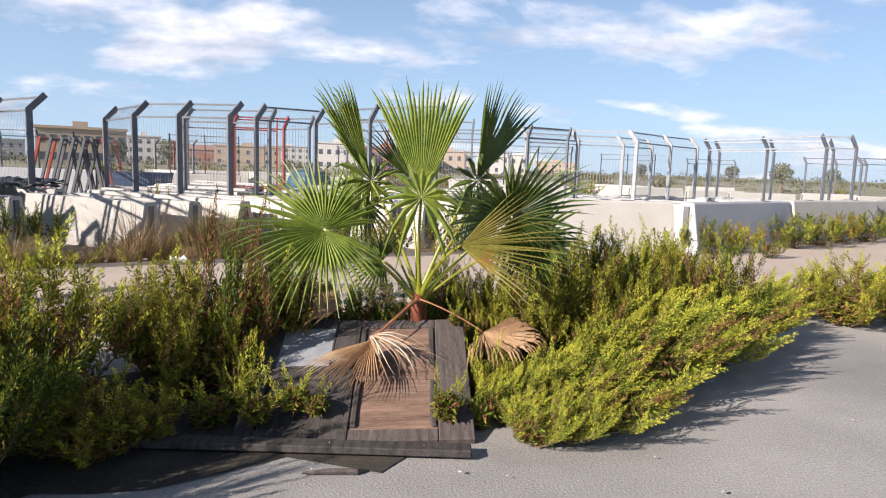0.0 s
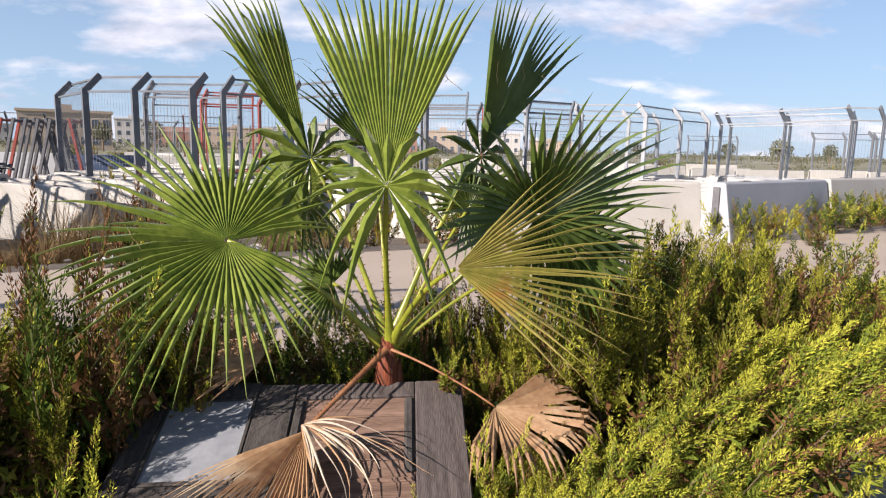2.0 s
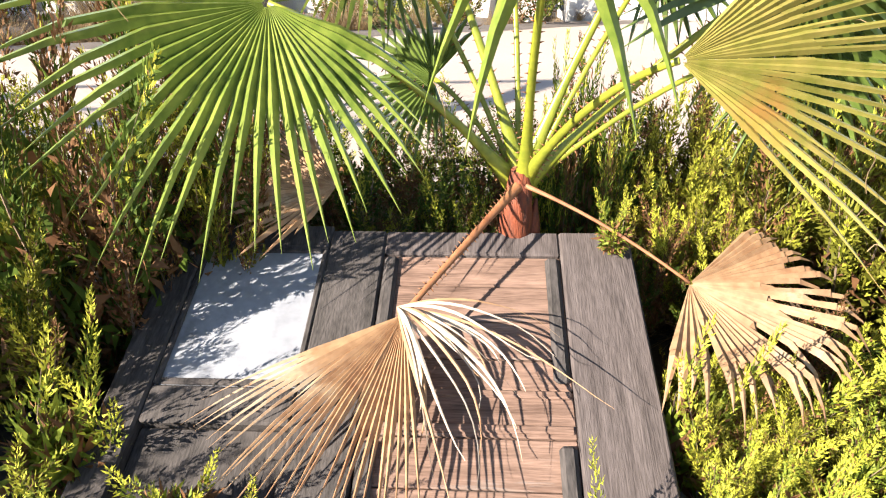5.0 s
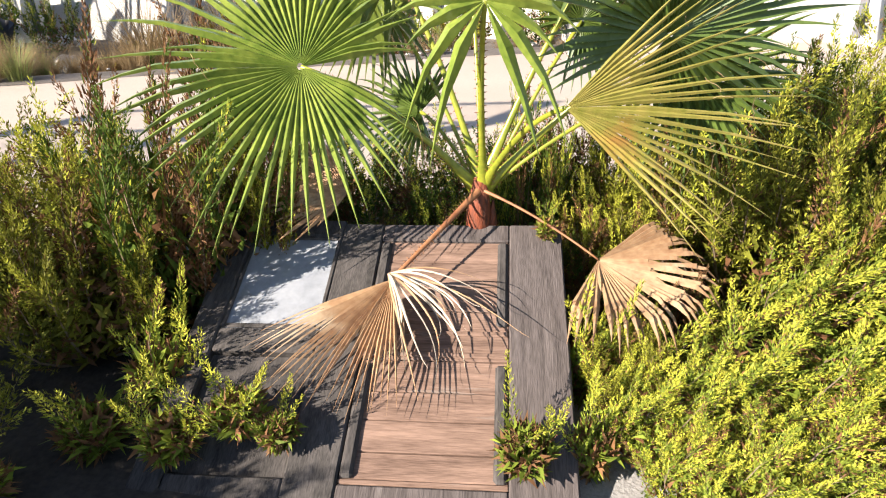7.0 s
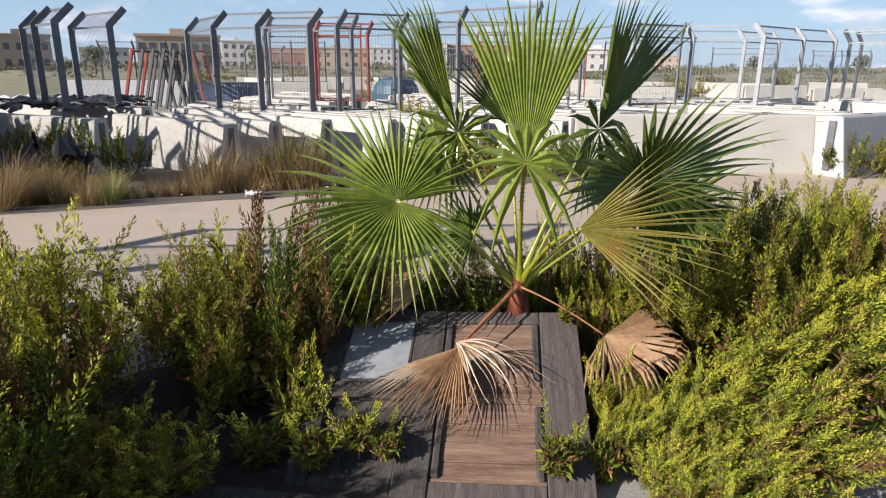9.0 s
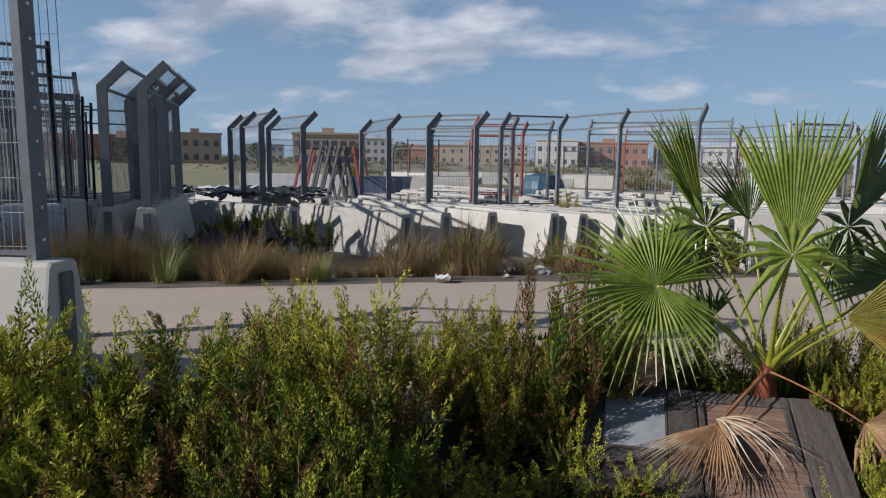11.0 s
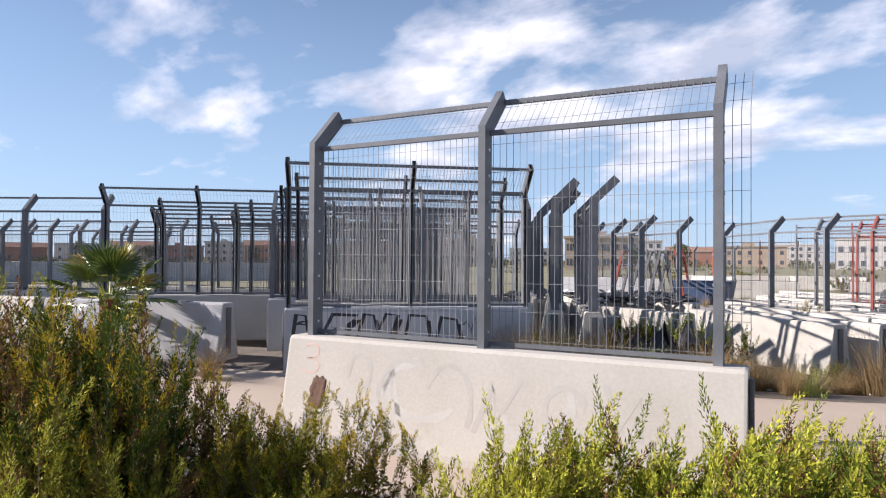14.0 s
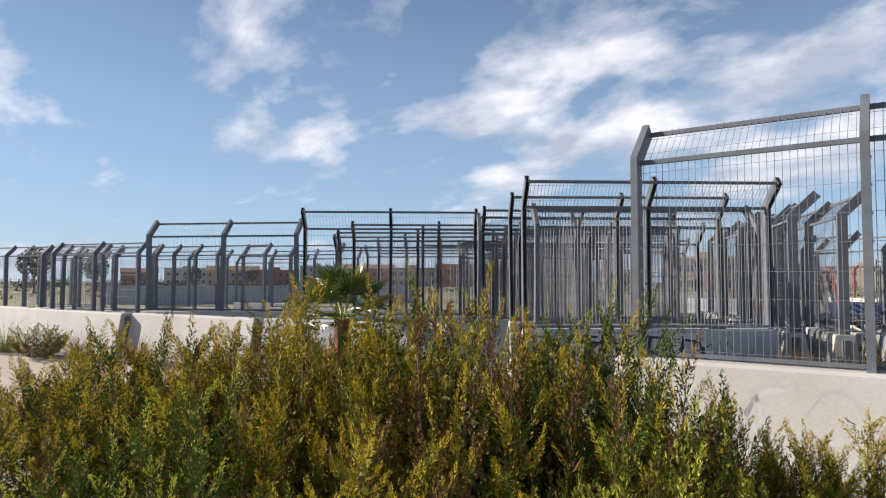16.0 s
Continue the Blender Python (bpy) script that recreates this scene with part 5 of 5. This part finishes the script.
# ---------------------------------------------------------------- litter and rubble
def bent_sheet(w, d, amp, seed, n=6):
    s = Shape()
    rnd = random.Random(seed)
    ph = rnd.uniform(0, 6)
    top = [[Vector((w * (i / n - 0.5), d * (j / n - 0.5), amp * (1 + math.sin(ph + i * 1.3) * math.cos(ph + j * 1.1)))) for i in range(n + 1)] for j in range(n + 1)]
    for off in (0.0, 0.004):
        for j in range(n):
            for i in range(n):
                q = [top[j][i], top[j][i + 1], top[j + 1][i + 1], top[j + 1][i]]
                s.face([p + Vector((0, 0, off)) for p in (q if off else reversed(q))])
    return s


def litter(name, label, x, y, w, d, amp, mat, seed, turn=0):
    solid(name, bent_sheet(w, d, amp, seed), mat, label, "litter", pose(x, y, height(x, y) + 0.024, 0, 0, turn), "litter")


litter("paper_sheet", "crumpled white paper lying at the track's edge", -3.66, 9.22, 0.22, 0.16, 0.06, PAPER, 3, 20)
litter("plastic_bag", "crumpled white plastic bag among rubble", -7.6, 12.6, 0.5, 0.4, 0.12, PAPER, 4, 60)
litter("plastic_bag", "crumpled white plastic bag among rubble", -8.4, 12.4, 0.4, 0.3, 0.10, PAPER, 5, 10)
litter("plastic_bag", "crumpled clear plastic on the asphalt", 1.85, 4.62, 0.22, 0.16, 0.04, PLASTIC, 6, 15)
litter("plastic_bag", "crumpled bluish plastic on the asphalt", 2.95, 5.75, 0.20, 0.14, 0.04, PLASTIC, 7, 40)
litter("black_bag", "torn black plastic bag caught in weeds", -9.9, 11.6, 0.7, 0.5, 0.25, BLACKPLASTIC, 8, 30)


def bottle(x, y, turn, label):
    s = Shape()
    prof = [(0, 0.0), (0.0, 0.028), (0.008, 0.034), (0.07, 0.034), (0.08, 0.031), (0.09, 0.034), (0.15, 0.034), (0.19, 0.015), (0.215, 0.013)]
    s.loft([[(a, r * math.cos(t * math.pi / 7), r * math.sin(t * math.pi / 7)) for t in range(14)] for a, r in prof[1:]])
    ob = thing("plastic_bottle", label, "bottle", pose(x, y, height(x, y) + 0.055, 0, 0, turn), "litter")
    part("body", s, PLASTIC, ob, smooth=True)
    c = Shape()
    c.tube([(0.212, 0, 0), (0.232, 0, 0)], 0.015, 12)
    part("cap", c, PAPER, ob, "white screw cap")


bottle(1.02, 3.76, 70, "empty clear plastic bottle beside the shrub")
bottle(1.62, 4.52, 20, "empty clear plastic bottle beside the shrub")
litter("plastic_sheet", "crumpled black plastic sheeting on the verge", -8.7, 11.0, 1.0, 0.7, 0.42, BLACKPLASTIC, 77, 20)
litter("plastic_sheet", "crumpled black plastic sheeting on the verge", -8.1, 11.5, 0.7, 0.7, 0.5, BLACKPLASTIC, 78, 65)
# a stick on the asphalt
stick = Shape()
stick.tube([(-0.62, 3.10, 0.015), (-0.5, 3.12, 0.018), (-0.36, 3.13, 0.016), (-0.32, 3.16, 0.012)], [0.006, 0.014, 0.016, 0.004], 6)
solid("wood_splinter", stick, WOODGREY, "grey splinter of wood lying on the asphalt", "splinter")


def pebble_mesh(seed):
    rnd = random.Random(seed)
    bm = bmesh.new()
    bmesh.ops.create_icosphere(bm, subdivisions=1, radius=1.0)
    for vv in bm.verts:
        vv.co *= rnd.uniform(0.7, 1.15)
        vv.co.z *= 0.6
    me = bpy.data.meshes.new("stone")
    bm.to_mesh(me)
    bm.free()
    me.materials.append(STONE)
    return me


PEBBLES = [pebble_mesh(i) for i in range(4)]
rnd = random.Random(21)


def stone(x, y, r, i):
    ob = solid("stone", PEBBLES[i % 4], None, "small pale stone lying on the ground" if r < 0.06 else "pale lump of concrete rubble on the verge", "stone", pose(x, y, height(x, y) + 0.02 + r * 0.3, 0, 0, i * 61), "stones")
    ob.scale = (r, r * rnd.uniform(0.6, 1), r * rnd.uniform(0.5, 0.9))


for i in range(70):
    x = rnd.uniform(-9.0, 0.5)
    stone(x, polyline(FAR_EDGE, x) + rnd.uniform(0.2, 3.6), rnd.choice((0.03, 0.05, 0.07, 0.12, 0.2)) * rnd.uniform(0.7, 1.2), i)
for i in range(60):
    stone(rnd.uniform(-0.8, 4.5), rnd.uniform(1.6, 3.4) + 0.5 * (i % 3), rnd.uniform(0.005, 0.016), i)
for i in range(30):
    stone(rnd.uniform(-13, -4), rnd.uniform(17, 26), 0.1, i)

# heap of black hoses and sheeting on the blocks
rnd = random.Random(8)
for i in range(22):
    x, y = rnd.uniform(-14.5, -9.6), rnd.uniform(14.9, 18.0)
    p = [Vector((x, y, 0.70))]
    d = Vector((rnd.uniform(-1, 1), rnd.uniform(-0.6, 0.6), 0))
    for j in range(7):
        d = (d + Vector((rnd.uniform(-0.5, 0.5), rnd.uniform(-0.5, 0.5), 0))).normalized()
        p.append(p[-1] + d * 0.28)
        p[-1].z = 0.68 + 0.10 * abs(math.sin(j + i))
    s = Shape()
    s.tube(p, rnd.uniform(0.025, 0.05), 6)
    solid("rubber_hose", s, BLACKPLASTIC, "coiled black hose lying on the white blocks", "hose", group="black hoses", smooth=True)
for i in range(9):
    x, y = rnd.uniform(-15.0, -10.2), rnd.uniform(15.0, 18.5)
    solid("black_sheet", bent_sheet(1.3, 0.8, 0.12, 40 + i), BLACKPLASTIC if i % 4 else PAPER, "crumpled black plastic sheeting on the white blocks" if i % 4 else "crumpled white plastic sheeting on the white blocks", "sheeting", pose(x, y, 0.64, 0, 0, i * 50), "sheeting")
for i, (x, y) in enumerate([(-16, 16.5), (-13.5, 18.5), (-12.5, 14.6), (-16.5, 19.5)]):
    barrier(pose(x, y, FZ, 0, 0, FIELD + 6 * i), WB, group="packed white blocks")

# ladder-like steel stand by the far blocks
stand = thing("steel_stand", "light steel trestle stand beside the far blocks", "trestle", pose(10.5, 16.9, 0, 0, 0, 25))
for a, b in (((-0.35, 0, 0), (-0.08, 0, 1.0)), ((0.35, 0, 0), (0.08, 0, 1.0)), ((-0.35, 0.5, 0), (-0.08, 0.1, 1.0)), ((0.35, 0.5, 0), (0.08, 0.1, 1.0))):
    s = Shape(); s.tube([a, b], 0.018, 6)
    part("leg", s, WIRE, stand)
for a, b in (((-0.35, 0, 0.03), (0.35, 0, 0.03)), ((-0.08, 0.05, 1.0), (0.08, 0.05, 1.0)), ((-0.22, 0, 0.5), (0.22, 0, 0.5))):
    s = Shape(); s.tube([a, b], 0.016, 6)
    part("crossbar", s, WIRE, stand)

# stack of dark leaning frames, blue sheet, navy skip and low wall beyond the field
for i in range(9):
    fr = thing("steel_trestle", "dark steel fence frame leaning in a stack" if i not in (0, 8) else "red steel fence frame leaning in a stack", "trestle", pose(-18.6 + 0.42 * i, 29.5 + 0.15 * i, FZ, 0, 14 if i < 5 else -10, 8), "stacked frames")
    mt = REDSTEEL if i in (0, 8) else DARKEND
    for yy in (0, 1.6):
        s = Shape(); s.box((-0.06, yy - 0.06, 0.0), (0.06, yy + 0.06, 2.75), bevel=0.01)
        part("upright", s, mt, fr)
    s = Shape(); s.box((-0.04, 0, 2.6), (0.04, 1.6, 2.7), bevel=0.01)
    part("top_bar", s, mt, fr)
cover = Shape()
cover.loft([[(1.5 * k * math.cos(a) * (1 + 0.12 * math.sin(3 * a)), 0.9 * k * math.sin(a) * (1 + 0.15 * math.cos(4 * a)), z) for a in [i * math.pi / 9 for i in range(18)]] for k, z in ((1.0, 0), (1.0, 0.5), (0.9, 1.0), (0.7, 1.35), (0.3, 1.5))])
solid("tarpaulin_cover", cover, BLUEPLASTIC, "heap covered by a blue tarpaulin", "tarpaulin", pose(-5.4, 27.0, 0.3, 0, 0, 10), smooth=False).scale = (0.6, 0.7, 0.62)
skip = Shape()
skip.loft([[(-1.3, -0.8, 0), (1.3, -0.8, 0), (1.3, 0.8, 0), (-1.3, 0.8, 0)], [(-1.5, -0.85, 1.15), (1.5, -0.85, 1.15), (1.5, 0.85, 1.15), (-1.5, 0.85, 1.15)]])
solid("metal_skip", skip, NAVY, "navy blue painted metal skip", "skip", pose(-15.2, 33.0, FZ, 0, 0, 8))
lw = Shape(); lw.box((-3.2, -0.1, 0), (3.2, 0.1, 1.2), bevel=0.02)
solid("low_wall", lw, GREYBLOCK, "low grey concrete wall beyond the field", "wall", pose(-20.2, 32.2, FZ, 0, 0, 6))
wl2 = Shape(); wl2.box((-14, -0.1, 0), (14, 0.1, 1.7), bevel=0.02)
solid("boundary_wall", wl2, GREYBLOCK, "long low grey boundary wall far off", "wall", pose(-62, 26, FZ, 0, 0, 62))

# ---------------------------------------------------------------- far buildings and trees
win = Shape(); win.box((-0.6, -0.06, 0), (0.6, 0.03, 1.5))
WIN_MESH = win.mesh("window", GLASSDARK)


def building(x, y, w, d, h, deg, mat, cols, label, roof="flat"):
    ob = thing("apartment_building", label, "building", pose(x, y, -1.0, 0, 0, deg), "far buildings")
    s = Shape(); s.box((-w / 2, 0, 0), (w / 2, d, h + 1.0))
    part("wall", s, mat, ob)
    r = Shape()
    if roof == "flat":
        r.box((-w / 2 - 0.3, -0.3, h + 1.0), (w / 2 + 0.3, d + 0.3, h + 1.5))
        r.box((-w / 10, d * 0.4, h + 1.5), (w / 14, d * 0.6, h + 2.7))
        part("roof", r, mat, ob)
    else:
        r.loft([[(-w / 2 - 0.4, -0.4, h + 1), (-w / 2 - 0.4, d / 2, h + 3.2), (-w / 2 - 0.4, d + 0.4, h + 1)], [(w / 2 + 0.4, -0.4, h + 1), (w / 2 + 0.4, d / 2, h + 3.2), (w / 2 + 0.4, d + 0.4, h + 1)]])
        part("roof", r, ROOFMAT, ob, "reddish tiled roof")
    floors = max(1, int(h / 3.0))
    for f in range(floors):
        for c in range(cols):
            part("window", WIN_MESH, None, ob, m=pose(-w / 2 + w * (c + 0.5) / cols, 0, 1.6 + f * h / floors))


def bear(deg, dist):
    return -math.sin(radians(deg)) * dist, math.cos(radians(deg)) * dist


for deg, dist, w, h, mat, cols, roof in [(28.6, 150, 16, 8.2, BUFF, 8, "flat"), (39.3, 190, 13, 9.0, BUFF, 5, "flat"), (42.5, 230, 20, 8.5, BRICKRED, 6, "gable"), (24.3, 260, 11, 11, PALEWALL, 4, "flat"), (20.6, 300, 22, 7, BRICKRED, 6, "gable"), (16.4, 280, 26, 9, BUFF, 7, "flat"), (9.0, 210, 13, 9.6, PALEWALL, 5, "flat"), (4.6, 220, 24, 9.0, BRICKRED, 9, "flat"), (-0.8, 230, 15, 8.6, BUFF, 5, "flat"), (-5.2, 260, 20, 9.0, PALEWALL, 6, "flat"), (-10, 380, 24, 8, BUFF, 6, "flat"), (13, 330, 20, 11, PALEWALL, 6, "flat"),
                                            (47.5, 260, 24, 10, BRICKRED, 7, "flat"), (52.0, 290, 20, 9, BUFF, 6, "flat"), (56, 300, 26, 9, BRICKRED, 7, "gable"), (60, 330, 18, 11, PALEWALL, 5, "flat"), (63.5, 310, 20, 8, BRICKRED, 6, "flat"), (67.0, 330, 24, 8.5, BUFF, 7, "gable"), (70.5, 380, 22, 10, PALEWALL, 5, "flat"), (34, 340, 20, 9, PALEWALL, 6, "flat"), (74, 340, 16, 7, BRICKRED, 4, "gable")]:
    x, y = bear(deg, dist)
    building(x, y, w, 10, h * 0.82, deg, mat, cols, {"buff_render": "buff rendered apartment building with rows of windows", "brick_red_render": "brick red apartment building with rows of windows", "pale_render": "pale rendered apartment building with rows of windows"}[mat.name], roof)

# a belt of scrub and trees along the horizon
rnd = random.Random(4)
belt = Shape()
for i in range(1000):
    deg = rnd.uniform(-75, 115)
    dist = rnd.uniform(95, 420)
    x, y = bear(deg, dist)
    r = rnd.uniform(1.2, 3.6) * (dist / 260)
    for j in range(95):
        d = Vector((rnd.gauss(0, 0.62), rnd.gauss(0, 0.62), 0))
        c = Vector((x + d.x * r, y + d.y * r, -0.6 + r * rnd.random() * 0.95 * math.exp(-d.length_squared * 0.7)))
        u = Vector((rnd.gauss(0, 1), rnd.gauss(0, 1), rnd.gauss(0, 1))).normalized() * r * 0.15
        w = Vector((rnd.gauss(0, 1), rnd.gauss(0, 1), rnd.gauss(0, 1))).normalized() * r * 0.15
        belt.face([c - u, c + w, c + u])
solid("far_scrub", belt, FARGREEN, "dull green belt of scrub and trees along the horizon", "scrub", kind="stuff")


def far_tree(x, y, h, seed):
    rnd = random.Random(seed)
    ob = thing("tree", "dark green tree far beyond the fences", "tree", pose(x, y, -0.5), "far trees")
    t = Shape()
    t.tube([(0, 0, 0), (0.1, 0, h * 0.3), (0, 0.1, h * 0.6)], [0.25, 0.18, 0.08], 7)
    for i in range(5):
        a = i * 1.3
        t.tube([(0, 0, h * 0.35), (math.cos(a) * h * 0.2, math.sin(a) * h * 0.2, h * 0.62)], [0.1, 0.03], 5)
    part("trunk", t, STEM, ob)
    cr = Shape()
    for i in range(700):
        d = Vector((rnd.gauss(0, 1), rnd.gauss(0, 1), rnd.gauss(0, 1))).normalized() * rnd.random() ** 0.4
        c = Vector((d.x * h * 0.34, d.y * h * 0.34, h * 0.66 + d.z * h * 0.32))
        u, w = Vector((rnd.gauss(0, 1), rnd.gauss(0, 1), rnd.gauss(0, 1))).normalized() * h * 0.035, Vector((rnd.gauss(0, 1), rnd.gauss(0, 1), rnd.gauss(0, 1))).normalized() * h * 0.035
        cr.face([c - u, c + w, c + u, c - w])
    tagged(part("crown", cr, FARGREEN, ob), kind="stuff")


for i, (deg, dist, h) in enumerate([(-27.5, 95, 4.2), (-24.0, 170, 5), (-31, 180, 5), (-17, 190, 5), (22.6, 120, 5.5), (26.2, 128, 5.0), (34.6, 130, 5.0), (71, 150, 5.5), (58, 190, 6), (66, 210, 6), (78, 140, 7), (82, 130, 8), (86, 135, 8), (44.5, 170, 6)]):
    x, y = bear(deg, dist)
    far_tree(x, y, h, i)
